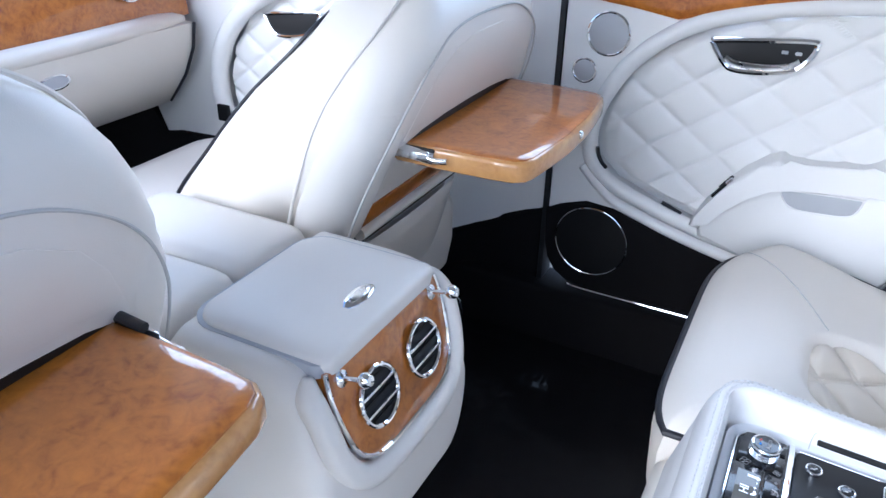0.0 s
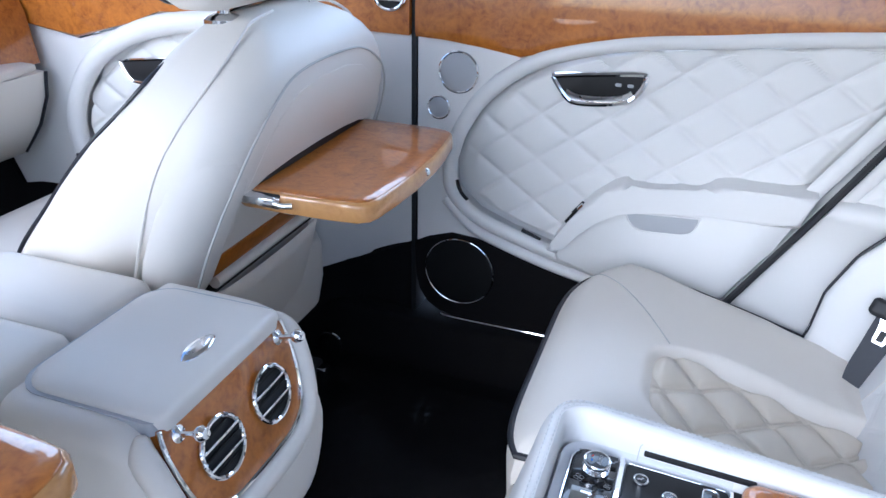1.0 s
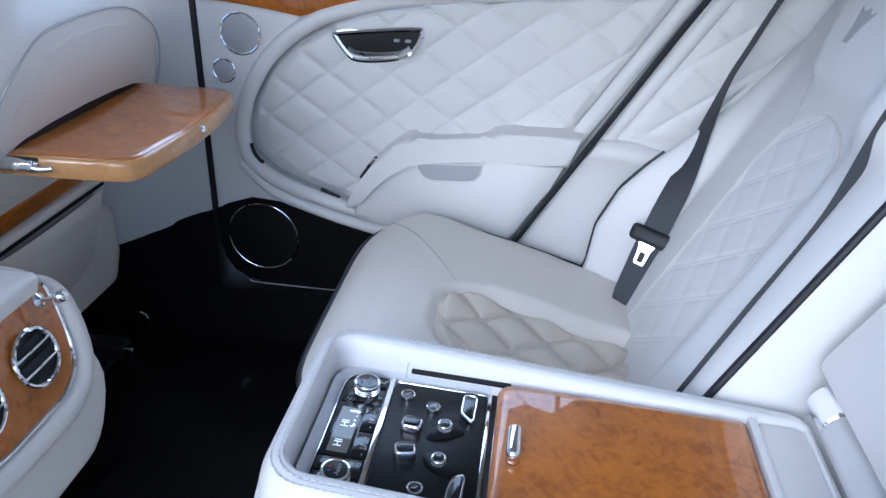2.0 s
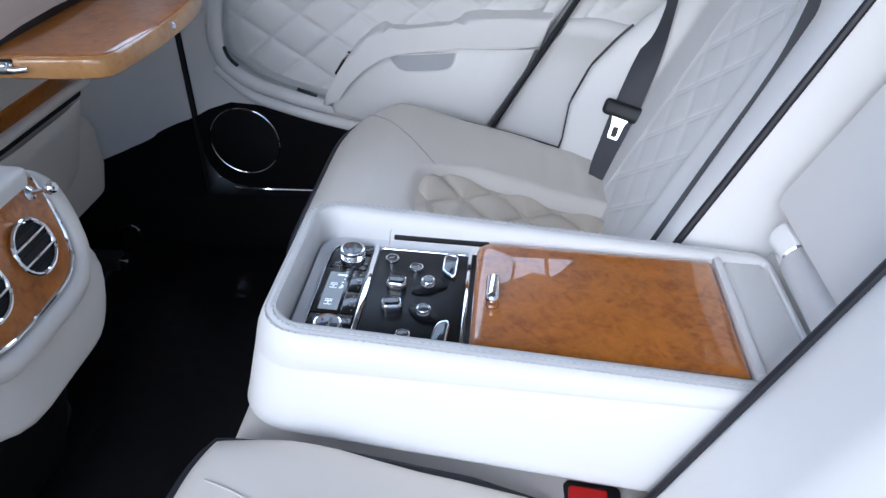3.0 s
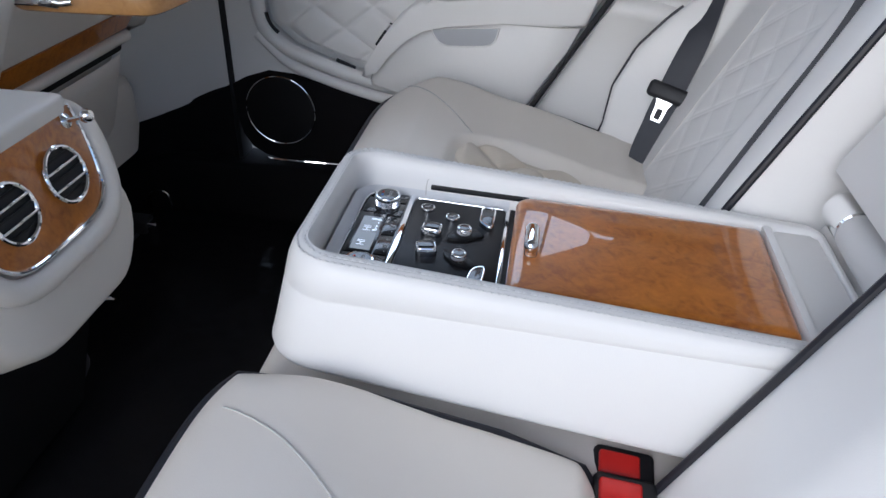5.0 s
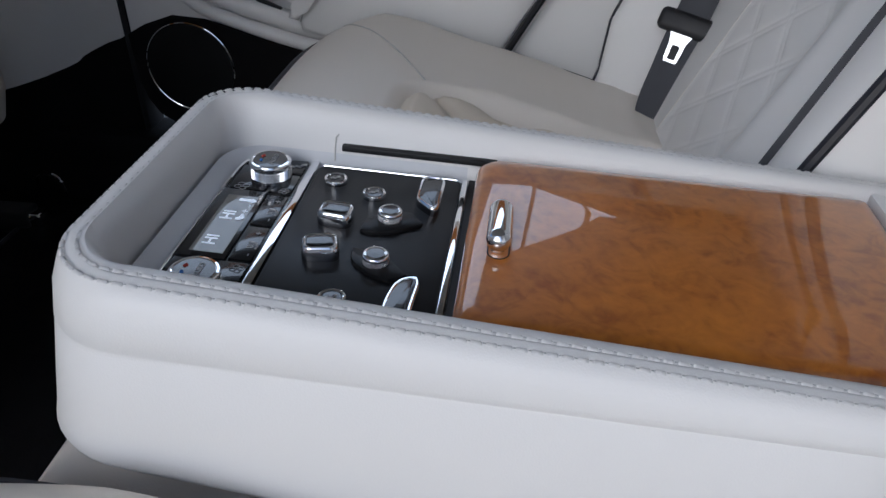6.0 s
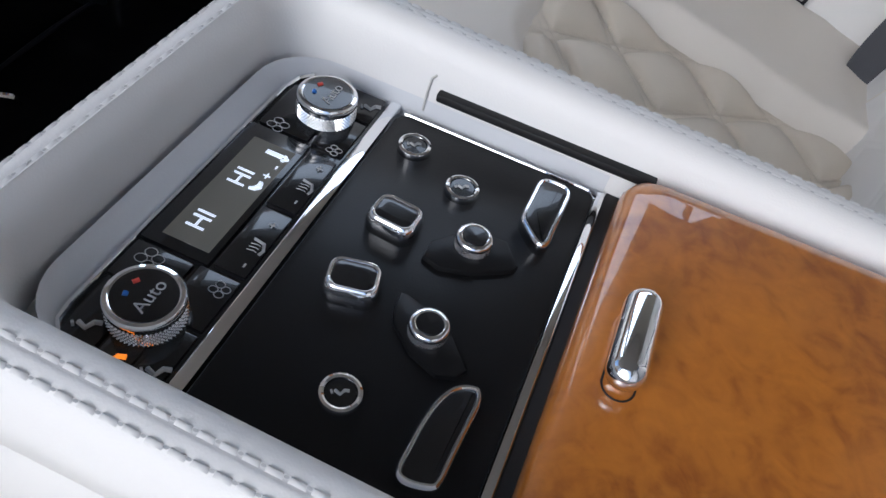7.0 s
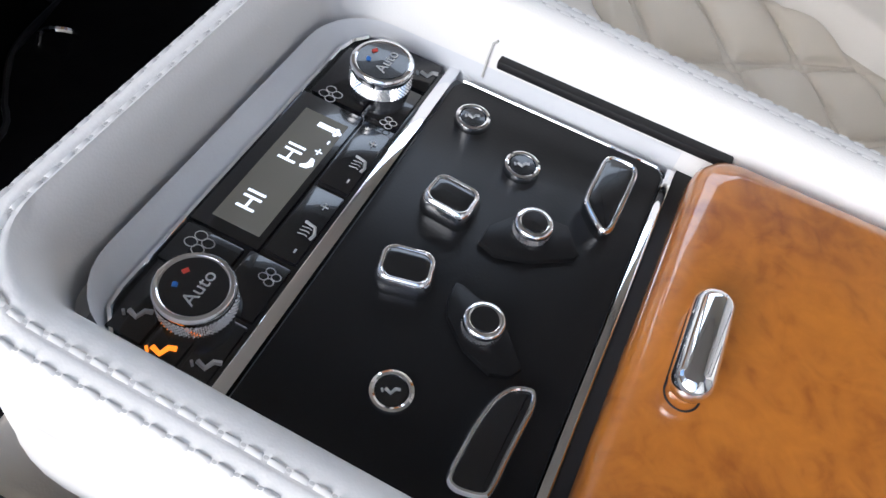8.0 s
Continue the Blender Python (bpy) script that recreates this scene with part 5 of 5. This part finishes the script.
def armrest():
    arm = thing("folding_console", (0.2, 0, 0.3), "folded-down white leather armrest console with controls and veneer lid", "console")
    L, R, W = -0.062, 0.468, 0.1255
    rise = lambda a: (0.044 - 0.05 * (a + 0.05)) / 0.0338

    def ring(i, z, r=0.050):
        q = max(r - i, 0.012)
        h = lambda a: z(a) if callable(z) else (z * rise(a) if z > 0.004 else z)
        lean = lambda a: 0.20 * min(max(0.03 - h(a), 0.0), 0.11) * (1 - smooth(L, 0.12, a))
        return [at_arm(a - lean(a), b, h(a)) for a, b in rounded(L + i * (0.8 if i > 0.02 else 1.0), R - i * 0.4, -W + i, W - i, (q, max(0.03 - i, 0.005), max(0.03 - i, 0.005), q), 10)]
    low = lambda a: -0.074 - 0.105 * (a - L)
    body = [ring(0.006, lambda a: low(a) - 0.003), ring(0.0015, low), ring(-0.0005, lambda a: low(a) + 0.005), ring(0.0, lambda a: low(a) + 0.014), ring(0.0, lambda a: 0.5 * low(a)), ring(0.0003, 0.0015), ring(0.0011, 0.003), ring(0.0, 0.0045), ring(0.0, 0.018), ring(0.0025, 0.026), ring(0.007, 0.0315), ring(0.012, 0.0335),
            ring(0.0135, 0.0334), ring(0.0145, 0.0330), ring(0.0155, 0.0335), ring(0.017, 0.0338), ring(0.021, 0.0335), ring(0.0248, 0.0305), ring(0.0275, 0.025), ring(0.0297, 0.017), ring(0.0315, 0.0085), ring(0.0335, 0.004), ring(0.034, -0.006)]
    part("armrest_body", loft(body), LEATHER, arm, "white leather armrest shell with stitched rim", 60)
    # stitches along the rim, two rows
    bm = bmesh.new()
    for inset, z in ((0.0085, 0.0326), (0.0155, 0.0339)):
        line = [Vector(p) for p in rounded(L + inset, R - inset * 0.4, -W + inset, W - inset, (0.044 - inset, 0.02, 0.02, 0.044 - inset), 10)]
        pts = line + [line[0]]
        carry = 0.0
        for a, b in zip(pts, pts[1:]):
            seg = (b - a).length
            if seg < 1e-6:
                continue
            d = (b - a) / seg
            while carry < seg:
                c = a + d * carry
                if c.x < 0.43:
                    n = Vector((-d.y, d.x))
                    q = []
                    for (l, w, h) in ((-1, -1, -0.3), (1, -1, -0.3), (1, 1, -0.3), (-1, 1, -0.3), (-0.7, 0, 1), (0.7, 0, 1)):
                        e = c + d * (l * 0.0026) + n * (w * 0.0011)
                        q.append(bm.verts.new(at_arm(e.x, e.y, z * rise(e.x) - 0.0005 + 0.0012 * h)))
                    for f in ((0, 1, 5, 4), (1, 2, 5), (2, 3, 4, 5), (3, 0, 4)):
                        bm.faces.new([q[k] for k in f])
                carry += 0.0068
            carry -= seg
    holes = bmesh.new()
    for inset, z in ((0.0085, 0.0326), (0.0155, 0.0339)):
        line = [Vector(q) for q in rounded(L + inset, R - inset * 0.4, -W + inset, W - inset, (0.044 - inset, 0.02, 0.02, 0.044 - inset), 10)]
        carry = 0.0034
        for a, b in zip(line, line[1:] + line[:1]):
            seg = (b - a).length
            if seg < 1e-6:
                continue
            d = (b - a) / seg
            while carry < seg:
                c = a + d * carry
                if c.x < 0.43:
                    n = Vector((-d.y, d.x))
                    ring_ = [at_arm(c.x + d.x * 0.0009 * ca + n.x * 0.00055 * sa, c.y + d.y * 0.0009 * ca + n.y * 0.00055 * sa, z * rise(c.x) - 0.0002) for ca, sa in ((1, 0), (0.5, 0.87), (-0.5, 0.87), (-1, 0), (-0.5, -0.87), (0.5, -0.87))]
                    holes.faces.new([holes.verts.new(q) for q in ring_])
                carry += 0.0068
            carry -= seg
    hl = part("perforation", holes, HOLE, arm, "needle holes between the stitches", 80)
    hl["kind"] = "stuff"
    st = part("stitching", bm, STITCH, arm, "rows of pale stitches along the rim", 80)
    st["kind"] = "stuff"
    part("tray_floor", plate(rounded(L + 0.03, R - 0.01, -W + 0.03, W - 0.03, 0.012), at_arm, -0.03, -0.004), GREY, arm)
    def liner(z, front, side, r):
        line = rounded(front, 0.13, -side, side, (r, 0.004, 0.004, r), 8)
        return [at_arm(a, b, z) for a, b in [(0.13, side)] + line[27:] + line[:9] + [(0.13, -side)]]
    part("tray_liner", loft([liner(-0.003, -0.0272, 0.0913, 0.016), liner(0.001, -0.0292, 0.0916, 0.019), liner(0.005, -0.0340, 0.0920, 0.024), liner(0.0092, -0.0372, 0.0932, 0.028)], False, False, False), LINER, arm, "smooth blue-grey tray liner")
    part("rear_pad", plate(rounded(0.407, R - 0.012, -0.096, 0.096, 0.006), at_arm, -0.01, 0.0165, 0.004), LEATHER, arm)
    part("frame_bar", plate(rounded(0.3985, 0.4065, -0.097, 0.097, 0.002), at_arm, -0.01, 0.0215, 0.002), LEATHER, arm)
    part("slot_seam", tube([at_arm(0.0365, 0.0914, 0.004), at_arm(0.0362, 0.0938, 0.013), at_arm(0.0368, 0.0955, 0.0205), at_arm(0.0385, 0.0960, 0.0225)], 0.0006, 6), SEAM, arm)
    part("side_slot", rbox(0.0415, 0.150, 0.0908, 0.0985, 0.0120, 0.0165, 0.001, 2, ARM), DARK, arm, "black slot in the side wall")

    # veneer lid and its latch
    lid = [[at_arm(a, b, z + 0.02 * b) for a, b in rounded(0.1365 + i, 0.3975 - i, -0.0925 + i, 0.0925 - i, (0.016 - i * 0.5, 0.004, 0.004, 0.016 - i * 0.5), 6)] for z, i in ((-0.004, 0.003), (0.006, 0.0), (0.012, 0.0005), (0.0165, 0.0025), (0.0190, 0.006), (0.0198, 0.012))]
    wl_ = part("veneer_lid", loft(lid), WOOD, arm, "glossy burr veneer lid", 60)
    cap = []
    for k in range(22):
        end, turn = (-1, k) if k < 11 else (1, 21 - k)
        a_ = math.pi / 2 * turn / 10
        y = -0.0085 + end * (0.0150 + 0.0072 * math.cos(a_))
        r = 0.0072 * max(math.sin(a_), 0.02)
        cap.append([at_arm(0.156 + r * math.cos(2 * math.pi * q / 18), y, 0.0282 + r * math.sin(2 * math.pi * q / 18)) for q in range(18)])
    oval = [at_arm(0.1565 + 0.0060 * math.cos(2 * math.pi * q / 40), -0.0085 + (0.0155 if math.sin(2 * math.pi * q / 40) > 0 else -0.0155) + 0.0060 * math.sin(2 * math.pi * q / 40), 0.0198 + 0.02 * (-0.0085 + 0.024 * math.sin(2 * math.pi * q / 40))) for q in range(40)]
    part("latch_recess", tube(oval, 0.0004, 6, True), DARK, wl_, "dark outline round the latch")
    part("latch", loft(cap), CHROME, wl_, "chrome latch bar")
    part("latch_foot", rbox(0.152, 0.160, -0.026, 0.009, 0.0185, 0.025, 0.002, 2, ARM), CHROME, wl_)

    # climate module
    mod = part("climate_module", plate(rounded(-0.0258, 0.0200, -0.0905, 0.0910, (0.013, 0.002, 0.007, 0.013)), at_arm, -0.006, 0.0006, 0.0006, 2), BLACK, arm, "gloss black climate control module")
    keys = ((-0.0235, 0.0015, 0.0425, 0.0760), (0.0025, 0.0190, 0.0425, 0.0680), (0.0070, 0.0190, 0.0690, 0.0900), (0.0045, 0.0190, 0.0015, 0.0385), (0.0045, 0.0190, -0.0365, 0.0000),
            (-0.0250, 0.0000, -0.0580, -0.0390), (0.0010, 0.0190, -0.0640, -0.0380), (-0.0225, -0.0075, -0.0885, -0.0590), (-0.0068, 0.0068, -0.0897, -0.0745), (0.0075, 0.0190, -0.0897, -0.0650))
    for x0, x1, y0, y1 in keys:
        part("key", rbox(x0 + 0.0005, x1 - 0.0005, y0 + 0.0005, y1 - 0.0005, 0.0, 0.0022, 0.0007, 2, ARM), BLACK, mod)
    disp = part("display", rbox(-0.0250, 0.0038, -0.0378, 0.0410, 0.0, 0.0024, 0.0005, 2, ARM), BLACK, mod, "dark display glass")
    part("display_field", rbox(-0.0192, 0.0012, -0.0328, 0.0330, 0.0, 0.0026, 0.0003, 1, ARM), LCD, disp, "grey lit display field")
    lay = lambda x, y, z=0.0028: ARM @ Matrix(((0, -1, 0, x), (1, 0, 0, y), (0, 0, 1, z), (0, 0, 0, 1)))
    for y in (0.0082, -0.0202):
        text_part("HI", 0.0112, lay(-0.0102, y), DIGIT, disp)
    part("seat_icon", tube([at_arm(x, y, 0.0029) for x, y in ((-0.0046, 0.0042), (-0.0024, 0.0050), (-0.0012, 0.0066), (-0.0018, 0.0092))], [0.0006, 0.0011, 0.0014, 0.0010], 6), DIGIT, disp)
    part("bar_icon", rbox(-0.0098, -0.0022, 0.0262, 0.0284, 0.0026, 0.0031, 0, 1, ARM), DIGIT, disp)
    for x, y in ((-0.0012, 0.0256), (0.0002, 0.0268), (-0.0012, 0.0281)):
        part("bar_icon", lathe([(0.0, 0.0), (0.0009, 0.0), (0.0009, 0.0004), (0.0, 0.0004)], ARM @ Matrix.Translation((x, y, 0.0027)), 12), DIGIT, disp)
    text_part("+", 0.0068, lay(-0.0016, 0.0141), DIGIT, disp)
    text_part("-", 0.0080, lay(-0.0018, 0.0205), DIGIT, disp)
    for yp, ys, ym in ((0.0300, 0.0178, 0.0074), (-0.0085, -0.0206, -0.0313)):
        text_part("+", 0.0068, lay(0.0146, yp), PRINT, mod)
        text_part("-", 0.0080, lay(0.0148, ym), PRINT, mod)
        seat_icon(0.0146, ys, mod)
    for x, y, k in ((-0.0153, -0.0455, 1.35), (0.0137, -0.0451, 1.0), (-0.0147, 0.0454, 1.25), (0.0138, 0.0442, 0.9)):
        fan_icon(x, y, 0.0030 * k, mod)
    for x, y, mat in ((-0.0150, -0.0790, PRINT), (-0.0003, -0.0862, AMBER), (0.0150, -0.0834, PRINT), (0.0148, 0.0804, PRINT)):
        body_icon(x, y, 0.0112, 0.0026, mat, mod)
    for y in (0.0648, -0.0662):
        knob = part("dial", lathe([(0.0, 0.0), (0.0131, 0.0), (0.0131, 0.0085), (0.0137, 0.0090), (0.0139, 0.0105), (0.0137, 0.0117), (0.0131, 0.0124), (0.0119, 0.0126), (0.0112, 0.0121), (0.0, 0.0121)], ARM @ Matrix.Translation((-0.001, y, 0.0015)), 56), CHROME, mod, "chrome rotary dial")
        rib = bmesh.new()
        for row in range(7):
            for k in range(54):
                a = 2 * math.pi * (k + 0.5 * (row % 2)) / 54
                c = Vector((-0.001 + 0.0131 * math.cos(a), y + 0.0131 * math.sin(a), 0.0030 + row * 0.00090))
                tx, out_ = Vector((-math.sin(a), math.cos(a), 0)), Vector((math.cos(a), math.sin(a), 0))
                q = [c + tx * 0.00072, c + Vector((0, 0, 0.0009)), c - tx * 0.00072, c - Vector((0, 0, 0.0009)), c + out_ * 0.0008]
                vs = [rib.verts.new(ARM @ v) for v in q]
                for i in range(4):
                    rib.faces.new((vs[i], vs[(i + 1) % 4], vs[4]))
        kn = part("knurling", rib, CHROME, knob, "knurled side", 10)
        kn["kind"] = "stuff"
        part("dial_face", lathe([(0.0, 0.0), (0.0113, 0.0), (0.0111, 0.0006), (0.0, 0.0009)], ARM @ Matrix.Translation((-0.001, y, 0.0133)), 40), BLACK, knob, "gloss black dial face")
        text_part("Auto", 0.0070, lay(0.0012, y, 0.0143), PRINT, knob)
        part("blue_mark", tube([at_arm(-0.0066, y - 0.0022, 0.0141), at_arm(-0.0060, y - 0.0036, 0.0141)], 0.0010, 6), PRINT_BLUE, knob)
        part("red_mark", tube([at_arm(-0.0072, y + 0.0022, 0.0141), at_arm(-0.0060, y + 0.0042, 0.0141)], 0.0009, 6), PRINT_RED, knob)
    part("chrome_strip", rbox(0.0205, 0.0262, -0.0915, 0.0915, -0.004, 0.0028, 0.001, 2, ARM), CHROME, arm, "chrome divider strip")
    part("front_trim", tube([at_arm(a, b, 0.001) for a, b in ((-0.0180, -0.0890), (-0.0252, -0.0815), (-0.0264, -0.074), (-0.0266, -0.04), (-0.0266, 0.04), (-0.0264, 0.074), (-0.0248, 0.082), (-0.020, 0.0885))], 0.0013, 6), CHROME, arm)

    # seat control panel
    pan = part("seat_control_panel", plate(rounded(0.0275, 0.1270, -0.0915, 0.0862, (0.002, 0.002, 0.006, 0.006)), at_arm, -0.006, 0.0020, 0.0006, 2), SATIN, arm, "satin black seat control panel")
    part("panel_edge", tube([at_arm(a, b, 0.0018) for a, b in ((0.0300, 0.0866), (0.1235, 0.0866), (0.1276, 0.0828))], 0.0008, 6), CHROME, pan)
    part("chrome_strip", rbox(0.1275, 0.1315, -0.0915, 0.0880, -0.004, 0.0030, 0.001, 2, ARM), CHROME, arm, "chrome divider strip")
    part("lid_gap", rbox(0.1318, 0.1400, -0.0915, 0.0915, -0.005, 0.0005, 0, 1, ARM), DARK, arm)
    for x, y in ((0.0435, 0.0655), (0.0723, 0.0520), (0.0718, -0.0632)):
        m = ARM @ Matrix.Translation((x, y, 0.002))
        b = part("push_button", lathe([(0.0, 0), (0.0079, 0.0), (0.0080, 0.0020), (0.0075, 0.0032), (0.0066, 0.0036), (0.0058, 0.0032), (0.0055, 0.0022), (0.0, 0.0022)], m, 32), CHROME, pan, "round chrome-ringed push button")
        part("button_face", lathe([(0.0, 0), (0.0055, 0.0), (0.0053, 0.0006), (0.0, 0.0008)], m @ Matrix.Translation((0, 0, 0.0022)), 28), BLACK, b)
        body_icon(x, y, 0.0072, 0.0053, PRINT, b)
    # square seat switches
    for x, y, ang in ((0.0552, 0.0172, -4), (0.0548, -0.0205, 14)):
        m = ARM @ Matrix.Translation((x, y, 0.002)) @ Matrix.Rotation(radians(ang), 4, "Z")
        o_ = lambda k, z: [m @ Vector((a, b, z)) for a, b in rounded(-0.0106 + k, 0.0106 - k, -0.0086 + k, 0.0086 - k, 0.0052 - k * 0.6, 6)]
        b = part("seat_switch", loft([o_(-0.0001, 0.0), o_(-0.0004, 0.002), o_(-0.0004, 0.0045), o_(-0.0001, 0.0064), o_(0.0005, 0.0080), o_(0.0011, 0.0092), o_(0.0017, 0.0095), o_(0.0023, 0.0093), o_(0.0027, 0.0087)]), CHROME, pan, "square chrome seat switch")
        part("switch_face", loft([o_(0.0023, 0.0080), o_(0.0024, 0.0091), o_(0.0032, 0.0095), o_(0.0055, 0.0096)]), BLACK, b, "gloss black switch face")
    # lumbar dials on winged bases
    for x, y, wing in ((0.0880, 0.0222, ((0.0722, 0.0075), (0.0724, 0.0165), (0.0790, 0.0262), (0.0900, 0.0325), (0.1003, 0.0332), (0.1085, 0.0225), (0.1075, 0.0195), (0.0925, 0.0092), (0.0800, 0.0050))),
                       (0.0883, -0.0265, ((0.0720, -0.0137), (0.0728, -0.0215), (0.0754, -0.0280), (0.0860, -0.0370), (0.0977, -0.0412), (0.1045, -0.0385), (0.1073, -0.0339), (0.0977, -0.0231), (0.0850, -0.0160), (0.0748, -0.0130)))):
        b = part("winged_base", plate(list(wing), at_arm, 0.001, 0.0046, 0.0012, 2), SATIN, pan, "black winged switch base")
        d = part("small_dial", lathe([(0.0, 0.0), (0.0072, 0.0), (0.0072, 0.0046), (0.0077, 0.0048), (0.0078, 0.0056), (0.0074, 0.0067), (0.0066, 0.0073), (0.0058, 0.0074), (0.0052, 0.0070), (0.0, 0.0068)], ARM @ Matrix.Translation((x, y, 0.004)), 40), CHROME, b, "small chrome dial")
        part("dial_face", lathe([(0.0, 0.0), (0.0052, 0.0), (0.0050, 0.0004), (0.0, 0.0006)], ARM @ Matrix.Translation((x, y, 0.0109)), 28), BLACK, d)
        rib = bmesh.new()
        for row in range(3):
            for k in range(44):
                a = 2 * math.pi * (k + 0.5 * (row % 2)) / 44
                c = Vector((x + 0.0072 * math.cos(a), y + 0.0072 * math.sin(a), 0.0056 + row * 0.0012))
                tx, out_ = Vector((-math.sin(a), math.cos(a), 0)), Vector((math.cos(a), math.sin(a), 0))
                vs = [rib.verts.new(ARM @ v) for v in (c + tx * 0.0005, c + Vector((0, 0, 0.0011)), c - tx * 0.0005, c - Vector((0, 0, 0.0011)), c + out_ * 0.0005)]
                for i in range(4):
                    rib.faces.new((vs[i], vs[(i + 1) % 4], vs[4]))
        kn = part("knurling", rib, STEEL, d, "knurled side", 10)
    # seat-shaped long switches, chrome-framed
    for pts in (((0.1010, 0.0715), (0.1040, 0.0758), (0.1130, 0.0762), (0.1168, 0.0725), (0.1172, 0.0640), (0.1171, 0.0552), (0.1169, 0.0465), (0.1166, 0.0380), (0.1143, 0.0347), (0.1105, 0.0352), (0.1020, 0.0440), (0.1004, 0.0500), (0.1004, 0.0572), (0.1006, 0.0645)),
                ((0.1136, -0.0402), (0.1062, -0.0428), (0.1018, -0.0500), (0.0996, -0.0620), (0.0992, -0.0705), (0.0990, -0.0790), (0.1006, -0.0830), (0.1050, -0.0842), (0.1128, -0.0822), (0.1150, -0.0780), (0.1155, -0.0675), (0.1160, -0.0570), (0.1164, -0.0460))):
        c = Vector((sum(p[0] for p in pts) / len(pts), sum(p[1] for p in pts) / len(pts), 0))
        sp_ = [v for v in spline([(a, b, 0) for a, b in pts], 4, True)]
        inward = [(e - d).cross(Vector((0, 0, 1))).normalized() for d, e in zip(sp_[-1:] + sp_[:-1], sp_[1:] + sp_[:1])]
        inward = [w if w.dot(c - v) > 0 else -w for v, w in zip(sp_, inward)]
        o_ = lambda k, z: [at_arm(*(v + w * k).xy, z) for v, w in zip(sp_, inward)]
        b = part("seat_switch", loft([o_(0.0004, 0.0015), o_(0.0002, 0.003), o_(0.0001, 0.0052), o_(0.0, 0.0066), o_(0.0004, 0.0080), o_(0.0012, 0.0088), o_(0.0019, 0.0088), o_(0.0025, 0.0080)]), CHROME, pan, "long chrome-framed seat switch")
        part("switch_face", loft([o_(0.0021, 0.0070), o_(0.0023, 0.0081), o_(0.0038, 0.0084)]), BLACK, b, "gloss black switch face")
    return arm


def fan_icon(x, y, r, parent):
    bm = bmesh.new()
    for k in range(4):
        a = math.pi / 2 * k + 0.4
        c = Vector((x + r * 0.75 * math.cos(a), y + r * 0.75 * math.sin(a)))
        tube([at_arm(c.x + r * 0.6 * math.cos(2 * math.pi * q / 10), c.y + r * 0.5 * math.sin(2 * math.pi * q / 10), 0.0024) for q in range(10)], 0.00022, 4, True, bm=bm)
    part("fan_icon", bm, PRINT, parent)


def seat_icon(x, y, parent):
    bm = bmesh.new()
    tube([at_arm(x - 0.003, y + 0.0030, 0.0024), at_arm(x + 0.0015, y + 0.0022, 0.0024), at_arm(x + 0.003, y - 0.001, 0.0024), at_arm(x + 0.0025, y - 0.0035, 0.0024)], 0.0007, 4, bm=bm)
    for k in (-0.0025, -0.0008, 0.0009):
        tube([at_arm(x - 0.003, y + k - 0.0005, 0.0024), at_arm(x, y + k, 0.0024), at_arm(x + 0.001, y + k - 0.0004, 0.0024)], 0.00025, 4, bm=bm)
    part("seat_icon", bm, PRINT, parent)


def body_icon(x, y, size, z, mat, parent):
    k = size / 0.01
    bm = bmesh.new()
    tube([at_arm(x - 0.003 * k, y - 0.0005 * k, z), at_arm(x + 0.0002 * k, y - 0.0014 * k, z), at_arm(x + 0.0012 * k, y + 0.0014 * k, z), at_arm(x + 0.0034 * k, y + 0.0022 * k, z)], 0.0009 * k, 5, bm=bm)
    tube([at_arm(x - 0.0042 * k, y - 0.0022 * k, z), at_arm(x - 0.0036 * k, y - 0.0016 * k, z)], 0.0011 * k, 5, bm=bm)
    part("figure_icon", bm, mat, parent)


armrest()
